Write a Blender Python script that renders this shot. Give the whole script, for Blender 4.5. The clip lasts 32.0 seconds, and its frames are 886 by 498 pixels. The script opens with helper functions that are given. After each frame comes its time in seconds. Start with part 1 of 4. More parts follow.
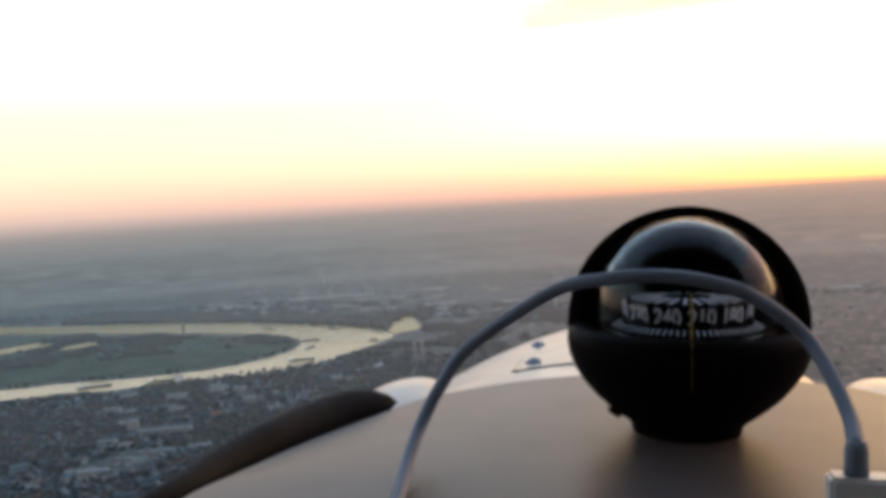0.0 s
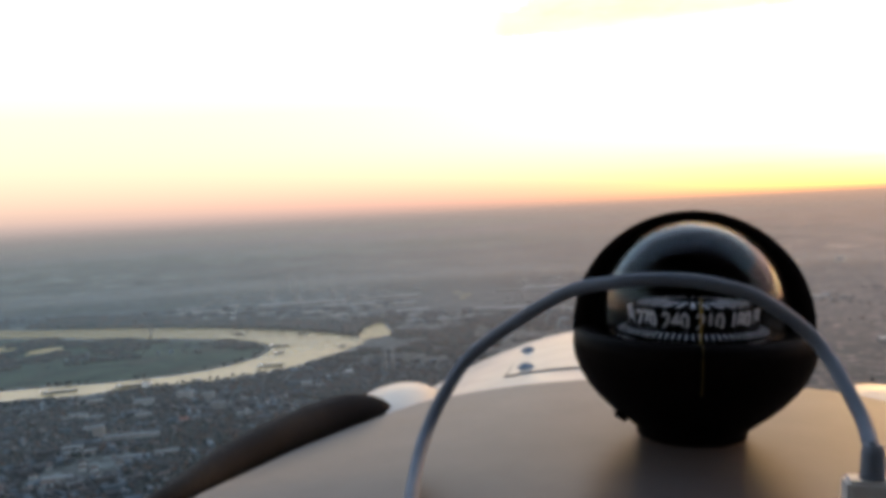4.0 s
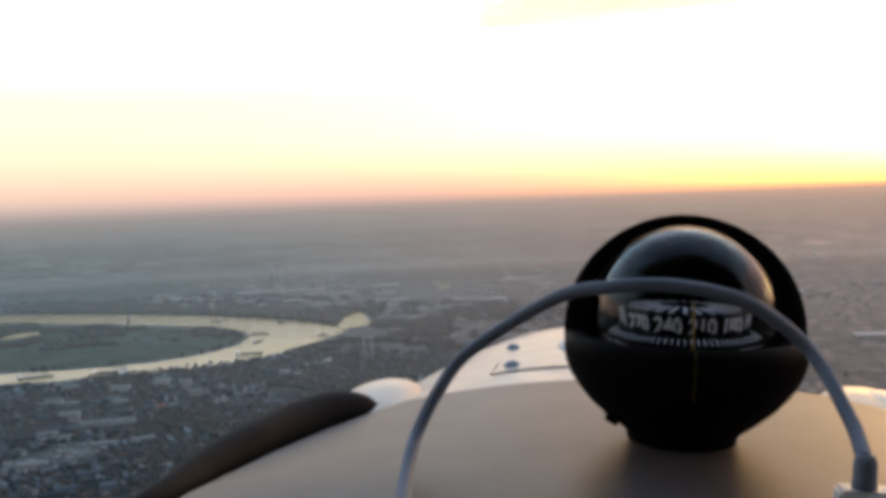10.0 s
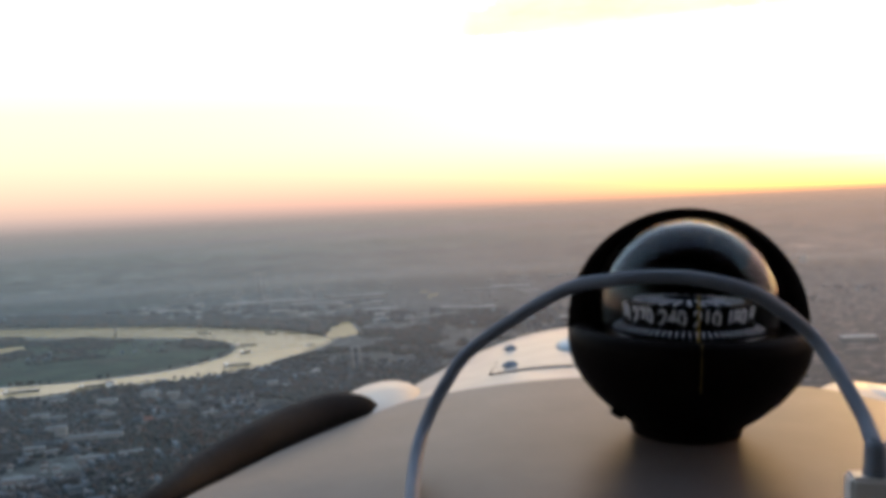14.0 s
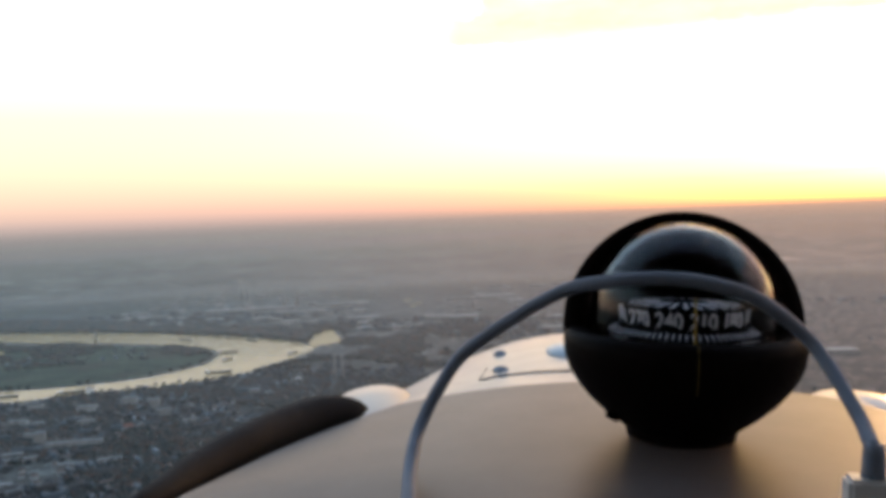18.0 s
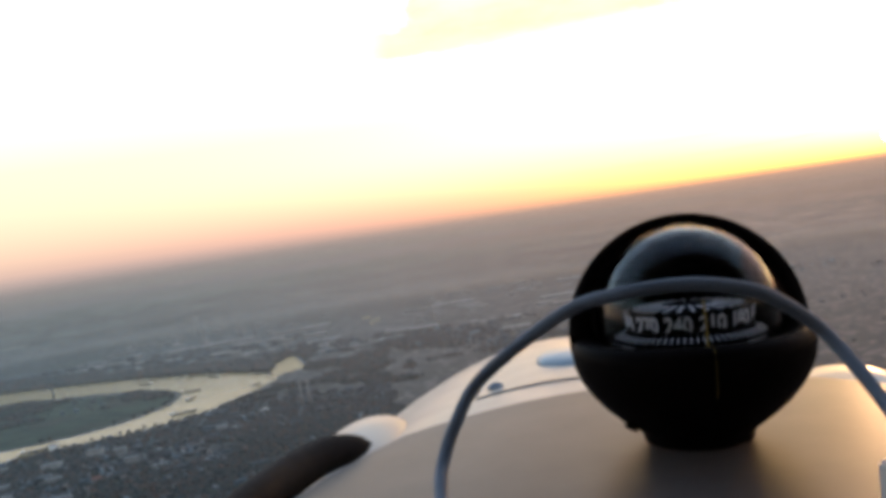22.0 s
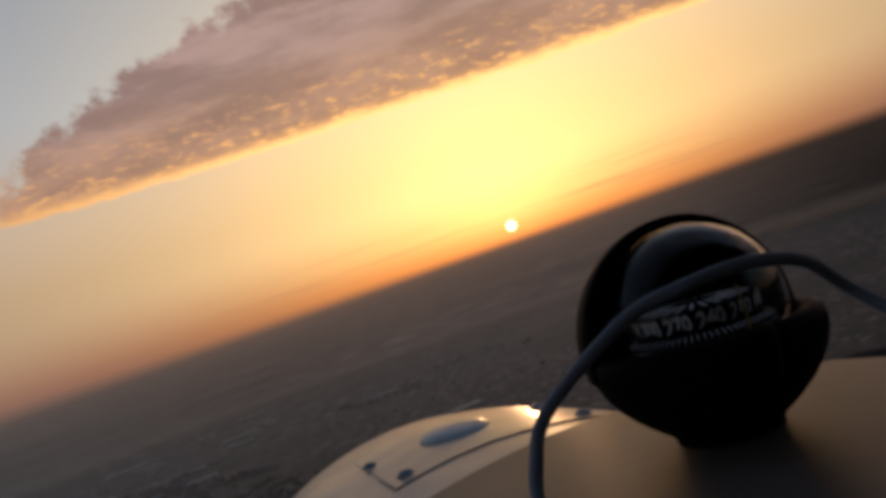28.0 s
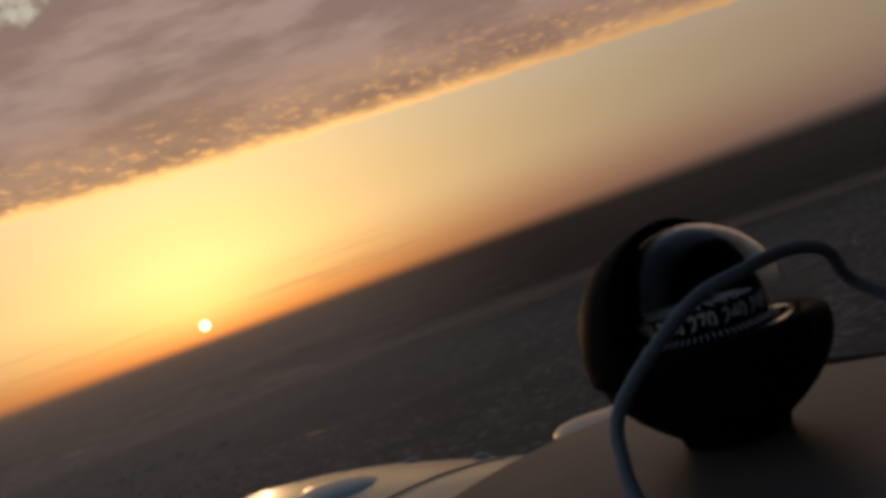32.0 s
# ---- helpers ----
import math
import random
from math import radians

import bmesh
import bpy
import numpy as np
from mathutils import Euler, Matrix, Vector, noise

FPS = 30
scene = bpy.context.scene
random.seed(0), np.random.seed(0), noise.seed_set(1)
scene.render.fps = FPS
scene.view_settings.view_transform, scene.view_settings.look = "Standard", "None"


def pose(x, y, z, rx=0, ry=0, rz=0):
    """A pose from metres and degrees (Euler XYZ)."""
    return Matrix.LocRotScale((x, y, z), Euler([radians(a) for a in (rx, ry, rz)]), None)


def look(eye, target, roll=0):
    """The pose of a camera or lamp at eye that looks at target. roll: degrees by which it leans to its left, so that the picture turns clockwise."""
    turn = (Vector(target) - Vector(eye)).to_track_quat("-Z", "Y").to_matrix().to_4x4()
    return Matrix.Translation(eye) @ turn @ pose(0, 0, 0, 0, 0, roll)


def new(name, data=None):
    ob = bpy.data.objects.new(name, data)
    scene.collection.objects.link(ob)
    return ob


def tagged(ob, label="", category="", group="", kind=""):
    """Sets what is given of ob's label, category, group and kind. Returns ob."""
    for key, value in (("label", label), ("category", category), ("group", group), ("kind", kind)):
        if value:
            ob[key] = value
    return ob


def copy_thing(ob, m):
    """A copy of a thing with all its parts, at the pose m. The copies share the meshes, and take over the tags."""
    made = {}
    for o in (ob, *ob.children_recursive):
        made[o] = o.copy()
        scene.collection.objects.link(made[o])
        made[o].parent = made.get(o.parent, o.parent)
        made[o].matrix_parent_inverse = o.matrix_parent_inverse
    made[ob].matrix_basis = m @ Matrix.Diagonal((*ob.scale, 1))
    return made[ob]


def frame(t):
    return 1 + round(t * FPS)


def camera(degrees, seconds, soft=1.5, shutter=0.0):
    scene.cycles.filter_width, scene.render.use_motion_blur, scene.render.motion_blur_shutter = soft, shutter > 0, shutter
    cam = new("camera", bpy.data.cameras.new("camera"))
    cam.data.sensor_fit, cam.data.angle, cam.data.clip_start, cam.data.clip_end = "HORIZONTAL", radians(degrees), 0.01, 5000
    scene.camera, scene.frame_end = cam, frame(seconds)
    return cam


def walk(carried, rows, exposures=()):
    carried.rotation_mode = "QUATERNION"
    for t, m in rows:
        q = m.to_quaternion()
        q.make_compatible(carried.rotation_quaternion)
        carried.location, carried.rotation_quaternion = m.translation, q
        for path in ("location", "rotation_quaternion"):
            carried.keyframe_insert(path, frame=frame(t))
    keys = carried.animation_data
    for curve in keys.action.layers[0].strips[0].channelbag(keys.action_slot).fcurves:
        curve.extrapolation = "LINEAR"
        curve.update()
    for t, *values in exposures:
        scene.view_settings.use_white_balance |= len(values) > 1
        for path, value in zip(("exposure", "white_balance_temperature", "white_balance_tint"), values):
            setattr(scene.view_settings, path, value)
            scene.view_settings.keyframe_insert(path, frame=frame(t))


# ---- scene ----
# A light aircraft over a river plain at sunset: glareshield, compass and cable inside, land and sky outside.
EYE_H = 300.0

ROWS = [
    (0.0, pose(0.0256, -0.0053, 299.9992, 87.111, 3.820, 3.067)),
    (0.5, pose(0.0232, -0.0054, 299.9995, 87.308, 3.872, 2.994)),
    (1.0, pose(0.0212, -0.0045, 299.9998, 87.215, 3.919, 2.503)),
    (1.5, pose(0.0186, -0.0048, 300.0004, 87.467, 3.882, 2.550)),
    (2.0, pose(0.0176, -0.0041, 299.9998, 87.378, 3.862, 2.164)),
    (2.5, pose(0.0160, -0.0034, 300.0000, 87.287, 3.650, 1.800)),
    (3.0, pose(0.0146, -0.0028, 299.9994, 87.093, 3.445, 1.474)),
    (3.5, pose(0.0122, -0.0030, 299.9989, 87.239, 3.437, 1.462)),
    (5.5, pose(0.0069, -0.0019, 299.9962, 87.561, 2.464, 0.698)),
    (6.0, pose(0.0060, -0.0017, 299.9963, 87.598, 2.469, 0.573)),
    (6.5, pose(0.0046, -0.0005, 299.9976, 87.302, 2.443, 0.054)),
    (7.0, pose(0.0045, -0.0012, 299.9984, 87.514, 2.417, 0.403)),
    (7.5, pose(0.0050, -0.0009, 299.9985, 87.290, 2.285, 0.290)),
    (8.0, pose(0.0045, -0.0008, 299.9995, 87.227, 2.156, 0.279)),
    (8.5, pose(0.0045, -0.0002, 300.0007, 86.944, 2.135, 0.069)),
    (9.0, pose(0.0048, -0.0001, 300.0003, 86.775, 2.110, 0.056)),
    (9.5, pose(0.0048, -0.0003, 300.0017, 86.720, 2.229, 0.242)),
    (10.0, pose(0.0050, -0.0002, 300.0028, 86.757, 2.357, 0.193)),
    (10.5, pose(0.0054, -0.0006, 300.0036, 86.861, 2.533, 0.388)),
    (11.0, pose(0.0050, -0.0004, 300.0040, 86.740, 2.711, 0.301)),
    (11.5, pose(0.0037, -0.0004, 300.0035, 86.779, 2.784, 0.276)),
    (12.0, pose(0.0028, 0.0002, 300.0019, 86.647, 2.855, -0.072)),
    (12.5, pose(0.0014, 0.0010, 300.0008, 86.663, 2.960, -0.533)),
    (13.0, pose(0.0000, -0.0000, 300.0000, 87.144, 3.065, -0.153)),
    (13.5, pose(-0.0007, 0.0008, 299.9981, 87.014, 3.056, -0.600)),
    (14.0, pose(-0.0020, 0.0007, 299.9978, 87.225, 3.045, -0.624)),
    (14.5, pose(-0.0027, 0.0004, 299.9967, 87.488, 3.049, -0.562)),
    (16.5, pose(-0.0069, 0.0015, 299.9950, 87.783, 2.438, -1.227)),
    (17.0, pose(-0.0069, 0.0022, 299.9946, 87.663, 2.428, -1.540)),
    (17.5, pose(-0.0076, 0.0024, 299.9949, 87.714, 2.407, -1.646)),
    (18.0, pose(-0.0075, 0.0022, 299.9945, 87.718, 2.379, -1.568)),
    (18.5, pose(-0.0075, 0.0020, 299.9950, 87.824, 2.425, -1.473)),
    (19.0, pose(-0.0073, 0.0023, 299.9950, 87.765, 2.462, -1.611)),
    (19.5, pose(-0.0083, 0.0023, 299.9964, 87.800, 2.897, -1.639)),
    (20.0, pose(-0.0108, 0.0033, 299.9974, 87.658, 3.326, -2.062)),
    (20.5, pose(-0.0146, 0.0046, 299.9990, 87.783, 4.749, -2.779)),
    (21.0, pose(-0.0184, 0.0061, 300.0016, 87.864, 6.341, -3.533)),
    (21.5, pose(-0.0225, 0.0071, 300.0034, 88.018, 7.615, -4.026)),
    (22.0, pose(-0.0261, 0.0086, 300.0042, 88.070, 8.792, -4.735)),
    (22.5, pose(-0.0343, 0.0113, 300.0046, 88.291, 10.109, -6.010)),
    (23.0, pose(-0.0432, 0.0151, 300.0062, 88.159, 10.790, -7.531)),
    (23.5, pose(-0.0515, 0.0183, 300.0069, 88.512, 12.415, -8.885)),
    (24.0, pose(-0.0602, 0.0219, 300.0062, 88.714, 13.284, -10.230)),
    (24.5, pose(-0.0700, 0.0259, 300.0043, 89.351, 14.720, -11.686)),
    (26.5, pose(-0.1183, 0.0515, 300.0036, 90.298, 18.176, -19.137)),
    (27.0, pose(-0.1318, 0.0605, 300.0047, 90.329, 18.793, -21.399)),
    (27.5, pose(-0.1443, 0.0695, 300.0035, 90.511, 19.201, -23.580)),
    (28.0, pose(-0.1588, 0.0798, 300.0028, 90.824, 19.246, -25.652)),
    (28.5, pose(-0.1731, 0.0916, 300.0026, 90.854, 19.265, -28.105)),
    (29.0, pose(-0.1866, 0.1048, 300.0038, 90.611, 19.540, -30.871)),
    (29.5, pose(-0.1993, 0.1170, 300.0030, 90.826, 19.238, -33.105)),
    (30.0, pose(-0.2116, 0.1304, 300.0038, 90.753, 19.284, -35.507)),
    (30.5, pose(-0.2219, 0.1433, 300.0056, 90.556, 19.589, -37.930)),
    (31.0, pose(-0.2323, 0.1568, 300.0055, 90.504, 19.791, -40.280)),
    (31.5, pose(-0.2426, 0.1715, 300.0075, 90.379, 19.875, -42.713)),
    (32.0, pose(-0.2521, 0.1861, 300.0089, 90.240, 19.919, -45.066)),
]
cam = camera(50.32, 32.0, soft=4.8)
walk(cam, ROWS, exposures=[(0.0, 0.07, 7150, 25.5), (20.0, 0.07, 7150, 25.5), (21.0, 0.0, 7100, 25.0), (22.0, -0.07, 7050, 24.5), (23.0, -0.23, 7050, 25.0), (24.0, -0.48, 7050, 26.5),
                           (24.5, -0.7, 7050, 27.0), (26.5, -1.56, 7150, 31.5), (27.0, -1.84, 7200, 32.5), (28.0, -2.17, 7250, 30.5), (29.0, -2.41, 7250, 29.0), (30.0, -2.47, 7250, 27.5), (32.0, -2.38, 7200, 24.5)])

# ---- sky, sun ----
SUN_AZ, SUN_EL = 30.3, 0.75


def bearing(az, el):
    a, e = radians(az), radians(el)
    return Vector((math.sin(a) * math.cos(e), math.cos(a) * math.cos(e), math.sin(e)))


class Net:
    """Short hand for a node tree."""

    def __init__(self, tree):
        self.t = tree
        tree.nodes.clear()

    def add(self, kind, ins=(), **props):
        n = self.t.nodes.new(kind)
        if "operation" in props:
            n.operation = props["operation"]
        if "data_type" in props:
            n.data_type = props["data_type"]
        if "blend_type" in props:
            n.blend_type = props["blend_type"]
        if "interpolation_type" in props:
            n.interpolation_type = props["interpolation_type"]
        for k, v in dict(ins).items():
            if isinstance(v, bpy.types.NodeSocket):
                self.t.links.new(v, n.inputs[k])
            else:
                n.inputs[k].default_value = v
        return n

    def math(self, op, a, b=0.0, c=0.0):
        return self.add("ShaderNodeMath", {0: a, 1: b, 2: c}, operation=op).outputs[0]

    def step(self, x, lo, hi, a=0.0, b=1.0):
        return self.add("ShaderNodeMapRange", {0: x, 1: lo, 2: hi, 3: a, 4: b}, interpolation_type="SMOOTHSTEP").outputs[0]

    def mix(self, fac, a, b, mode="MIX"):
        n = self.add("ShaderNodeMix", {0: fac}, data_type="RGBA", blend_type=mode)
        for s, v in ((6, a), (7, b)):
            if isinstance(v, bpy.types.NodeSocket):
                self.t.links.new(v, n.inputs[s])
            else:
                n.inputs[s].default_value = (*v, 1.0)
        return n.outputs[2]

    def ramp(self, fac, stops):
        n = self.add("ShaderNodeValToRGB", {0: fac})
        e = n.color_ramp.elements
        while len(e) < len(stops):
            e.new(0.5)
        for el, (p, c) in zip(e, stops):
            el.position, el.color = p, (*c, 1.0)
        return n.outputs[0]

    def noise(self, scale, vector=None, detail=4.0, rough=0.55):
        ins = {"Scale": scale, "Detail": detail, "Roughness": rough}
        if vector is not None:
            ins["Vector"] = vector
        return self.add("ShaderNodeTexNoise", ins).outputs["Fac"]

    def xyz(self, v):
        o = self.add("ShaderNodeSeparateXYZ", {0: v}).outputs
        return o[0], o[1], o[2]

    def vec(self, x, y, z):
        return self.add("ShaderNodeCombineXYZ", {0: x, 1: y, 2: z}).outputs[0]


def haze_colour(n, x, y, z):
    """Sky colour by direction: a pale layer over the horizon, warmer round the sun. Also gives elevation, azimuth and the angle from the sun."""
    el = n.math("DEGREES", n.math("ARCSINE", z))
    az = n.math("DEGREES", n.math("ARCTAN2", x, y))
    s = bearing(SUN_AZ, SUN_EL)
    dot = n.math("ADD", n.math("ADD", n.math("MULTIPLY", x, s.x), n.math("MULTIPLY", y, s.y)), n.math("MULTIPLY", z, s.z))
    ang = n.math("DEGREES", n.math("ARCCOSINE", n.math("MINIMUM", dot, 0.9999999)))
    k = 1 / 3.0
    pos = n.math("POWER", n.math("DIVIDE", n.math("MAXIMUM", el, 0.0), 90.0), 0.5)
    stops = [(0.0, (0.47, 0.45, 0.42)), (0.6, (0.62, 0.57, 0.50)), (1.6, (0.80, 0.71, 0.59)), (3.6, (1.02, 0.90, 0.70)), (6.0, (1.25, 1.08, 0.76)), (9.0, (1.5, 1.4, 1.14)),
             (15.0, (1.02, 1.56, 1.86)), (28.0, (0.58, 1.0, 1.36)), (90.0, (0.28, 0.42, 0.7))]
    base = n.ramp(pos, [((e / 90) ** 0.5, tuple(v * k for v in c)) for e, c in stops])
    base = n.mix(1.0, base, (3.0, 3.0, 3.0), "MULTIPLY")
    return base, el, az, ang


world = bpy.data.worlds.new("world")
scene.world = world
world.use_nodes = True
n = Net(world.node_tree)
dx, dy, dz = n.xyz(n.add("ShaderNodeTexCoord").outputs["Generated"])
base, el, az, ang = haze_colour(n, dx, dy, dz)
near = n.math("EXPONENT", n.math("MULTIPLY", n.math("POWER", n.math("DIVIDE", ang, 17.0), 2.0), -1.0))
warm = n.mix(near, (1.0, 1.0, 1.0), (1.12, 0.96, 0.55))
sky = n.mix(1.0, base, warm, "MULTIPLY")
side = n.math("EXPONENT", n.math("MULTIPLY", n.math("POWER", n.math("DIVIDE", ang, 36.0), 2.0), -1.0))
sky = n.mix(1.0, sky, n.mix(n.math("MULTIPLY", side, n.step(el, 4.5, 0.5)), (1.0, 1.0, 1.0), (1.42, 0.96, 0.91)), "MULTIPLY")
glow = n.math("EXPONENT", n.math("MULTIPLY", n.math("POWER", n.math("DIVIDE", ang, 9.5), 1.25), -1.0))
glow_c = n.mix(1.0, (4.0, 3.15, 1.0), n.vec(glow, glow, glow), "MULTIPLY")
sky = n.mix(1.0, sky, glow_c, "ADD")
wide = n.math("MULTIPLY", n.math("EXPONENT", n.math("MULTIPLY", n.math("POWER", n.math("DIVIDE", ang, 25.0), 2.0), -1.0)), n.step(el, 0.3, 4.5))
sky = n.mix(1.0, sky, n.mix(1.0, (2.1, 1.6, 0.72), n.vec(wide, wide, wide), "MULTIPLY"), "ADD")
low = n.step(el, -0.4, 1.9)
dusk = n.mix(low, n.mix(near, (0.98, 1.0, 1.03), (0.74, 0.41, 0.36)), (1.0, 1.0, 1.0))
sky = n.mix(1.0, sky, dusk, "MULTIPLY")
# clear sky of the upper air
nish = n.add("ShaderNodeTexSky")
nish.sky_type, nish.sun_disc, nish.sun_elevation, nish.sun_rotation, nish.altitude = "NISHITA", False, radians(SUN_EL), radians(SUN_AZ), 300.0
sky = n.mix(1.0, sky, n.mix(1.0, nish.outputs[0], (0.1, 0.1, 0.1), "MULTIPLY"), "ADD")
# cloud deck: a sheet with a straight lower edge and a torn tip
warp = n.noise(0.11, n.vec(az, n.math("MULTIPLY", el, 1.7), 7.0), 3.0, 0.5)
flow = n.vec(n.math("ADD", n.math("MULTIPLY", az, 0.62), n.math("MULTIPLY", warp, 2.2)), n.math("ADD", n.math("MULTIPLY", el, 1.7), n.math("MULTIPLY", az, 0.12)), 0.0)
billow = n.noise(0.30, flow, 7.0, 0.62)
curl = n.noise(0.95, flow, 6.0, 0.66)
fine = n.noise(2.3, flow, 5.0, 0.62)
lump = n.noise(0.42, n.vec(az, n.math("MULTIPLY", el, 1.15), 2.0), 8.0, 0.64)
rag = n.math("MULTIPLY", n.math("SUBTRACT", lump, 0.5), 4.2)
rag2 = n.math("MULTIPLY", n.math("SUBTRACT", curl, 0.5), 1.3)
lower = n.math("SUBTRACT", 9.75, n.math("ADD", n.math("MULTIPLY", n.math("MAXIMUM", n.math("SUBTRACT", az, 24.0), 0.0), 0.026),
                                        n.math("MULTIPLY", n.math("POWER", n.math("MAXIMUM", n.math("SUBTRACT", az, 36.0), 0.0), 2.0), 0.0010)))
above = n.math("SUBTRACT", el, n.math("ADD", lower, n.math("MULTIPLY", rag2, 0.55)))
upper = n.math("ADD", 10.5, n.math("MULTIPLY", n.math("POWER", n.math("MAXIMUM", n.math("SUBTRACT", az, 1.6), 0.0), 0.62), 1.42))
below = n.math("SUBTRACT", n.math("ADD", upper, n.math("ADD", n.math("MULTIPLY", rag, 1.5), rag2)), el)
mask = n.math("MULTIPLY", n.step(above, -0.1, 0.14), n.step(below, -0.35, 0.9))
mask = n.math("MULTIPLY", mask, n.step(az, 0.4, 3.2))
mask = n.math("MULTIPLY", mask, n.step(n.math("ADD", billow, n.math("MULTIPLY", n.step(el, 14.0, 24.0), -0.10)), 0.17, 0.28))
mask = n.math("MULTIPLY", mask, n.step(az, 120.0, 75.0))
rim = n.math("MULTIPLY", n.step(above, 1.5, 0.0), 1.0)
flakes = n.math("MULTIPLY", n.step(n.math("MULTIPLY", n.math("ADD", curl, fine), 0.5), 0.50, 0.64), n.step(above, 4.2, 0.6))
lit = n.math("MINIMUM", n.math("ADD", n.math("POWER", rim, 2.0), n.math("MULTIPLY", flakes, 0.95)), 1.0)
sunward = n.math("EXPONENT", n.math("MULTIPLY", ang, -0.03))
drift = n.noise(0.16, n.vec(n.math("MULTIPLY", az, 0.6), n.math("MULTIPLY", el, 2.6), 4.0), 5.0, 0.6)
cloud = n.mix(n.step(n.math("ADD", n.math("MULTIPLY", drift, 0.6), n.math("MULTIPLY", billow, 0.4)), 0.38, 0.62), (0.95, 0.66, 0.56), (1.9, 1.3, 0.9))
cloud = n.mix(n.math("MULTIPLY", n.step(fine, 0.45, 0.7), 0.22), cloud, (2.0, 1.45, 0.8))
mauve = n.mix(n.step(drift, 0.40, 0.62), (0.86, 0.73, 0.74), (1.62, 1.36, 1.32))
cloud = n.mix(n.step(above, 1.2, 6.0), cloud, mauve)
cloud = n.mix(n.math("MULTIPLY", sunward, 0.34), cloud, (2.5, 1.3, 0.66))
gold = n.mix(sunward, (1.9, 1.35, 0.72), (6.0, 3.2, 0.85))
cloud = n.mix(lit, cloud, gold)
crest = n.math("MULTIPLY", n.step(above, 0.75, 0.02), n.step(ang, 30.0, 9.0))
cloud = n.mix(n.math("MULTIPLY", crest, 0.85), cloud, (7.2, 4.6, 1.7))
sky = n.mix(n.math("MULTIPLY", mask, 0.93), sky, cloud)
# long thin streaks low over the horizon, and the disc of the sun
streak = n.noise(1.0, n.vec(n.math("MULTIPLY", az, 0.09), n.math("MULTIPLY", el, 1.9), 3.0), 4.0, 0.55)
band = n.math("MULTIPLY", n.step(streak, 0.52, 0.68), n.math("MULTIPLY", n.step(el, 0.3, 1.0), n.step(el, 3.4, 1.4)))
sky = n.mix(n.math("MULTIPLY", band, n.math("MULTIPLY", near, 0.35)), sky, (1.6, 0.75, 0.42))
disc = n.step(ang, 0.36, 0.20)
sky = n.mix(disc, sky, (26.0, 21.0, 11.0))
bg = n.add("ShaderNodeBackground", {"Color": sky, "Strength": 1.0})
out = n.add("ShaderNodeOutputWorld", {0: bg.outputs[0]})

sun = new("sun", bpy.data.lights.new("sun", "SUN"))
sun.data.energy, sun.data.angle, sun.data.color = 0.5, radians(0.6), (1.0, 0.62, 0.30)
sun.matrix_world = look((0, 0, 400), Vector((0, 0, 400)) - bearing(SUN_AZ, SUN_EL))


# ---- materials ----
def material(name, colour, rough=0.6, metal=0.0, vary=0.15, scale=8.0, bump=0.0, bump_scale=None, spec=0.5, second=None, coat=0.0, fine=6.0, by_object=0.0, uneven=0.08, sheen_tint=(1.0, 1.0, 1.0)):
    """A painted, moulded or natural surface: colour wanders at two scales, with grain in gloss and relief."""
    m = bpy.data.materials.new(name)
    m.use_nodes = True
    q = Net(m.node_tree)
    at = q.add("ShaderNodeTexCoord").outputs["Object"]
    big, small = q.noise(scale, at, 5.0), q.noise(scale * fine, at, 3.0)
    w = q.math("ADD", q.math("MULTIPLY", big, 0.65), q.math("MULTIPLY", small, 0.35))
    dark = tuple(c * (1 - vary * 1.6) for c in colour)
    lite = second or tuple(min(1.0, c * (1 + vary * 1.6)) for c in colour)
    col = q.mix(q.step(w, 0.32, 0.68), dark, lite)
    if by_object:
        r = q.add("ShaderNodeObjectInfo").outputs["Random"]
        tone = q.math("ADD", 1.0 - by_object, q.math("MULTIPLY", r, 2 * by_object))
        col = q.mix(1.0, col, q.vec(tone, tone, tone), "MULTIPLY")
    ins = {"Base Color": col, "Roughness": q.step(small, 0.2, 0.8, max(0.02, rough - uneven), min(1.0, rough + uneven)), "Specular Tint": (*sheen_tint, 1.0), "Metallic": metal, "Specular IOR Level": spec,
           "Coat Weight": coat, "Coat Roughness": 0.08}
    b = q.add("ShaderNodeBsdfPrincipled", ins)
    if bump:
        g = q.noise(bump_scale or scale * fine, at, 4.0)
        q.t.links.new(q.add("ShaderNodeBump", {"Strength": bump, "Distance": 0.002, "Height": g}).outputs[0], b.inputs["Normal"])
    q.add("ShaderNodeOutputMaterial", {0: b.outputs[0]})
    return m


def glass(name, ior=1.45, rough=0.0, tint=(1, 1, 1)):
    m = bpy.data.materials.new(name)
    m.use_nodes = True
    q = Net(m.node_tree)
    b = q.add("ShaderNodeBsdfPrincipled", {"Base Color": (*tint, 1), "Roughness": rough, "Transmission Weight": 1.0, "IOR": ior})
    q.add("ShaderNodeOutputMaterial", {0: b.outputs[0]})
    return m


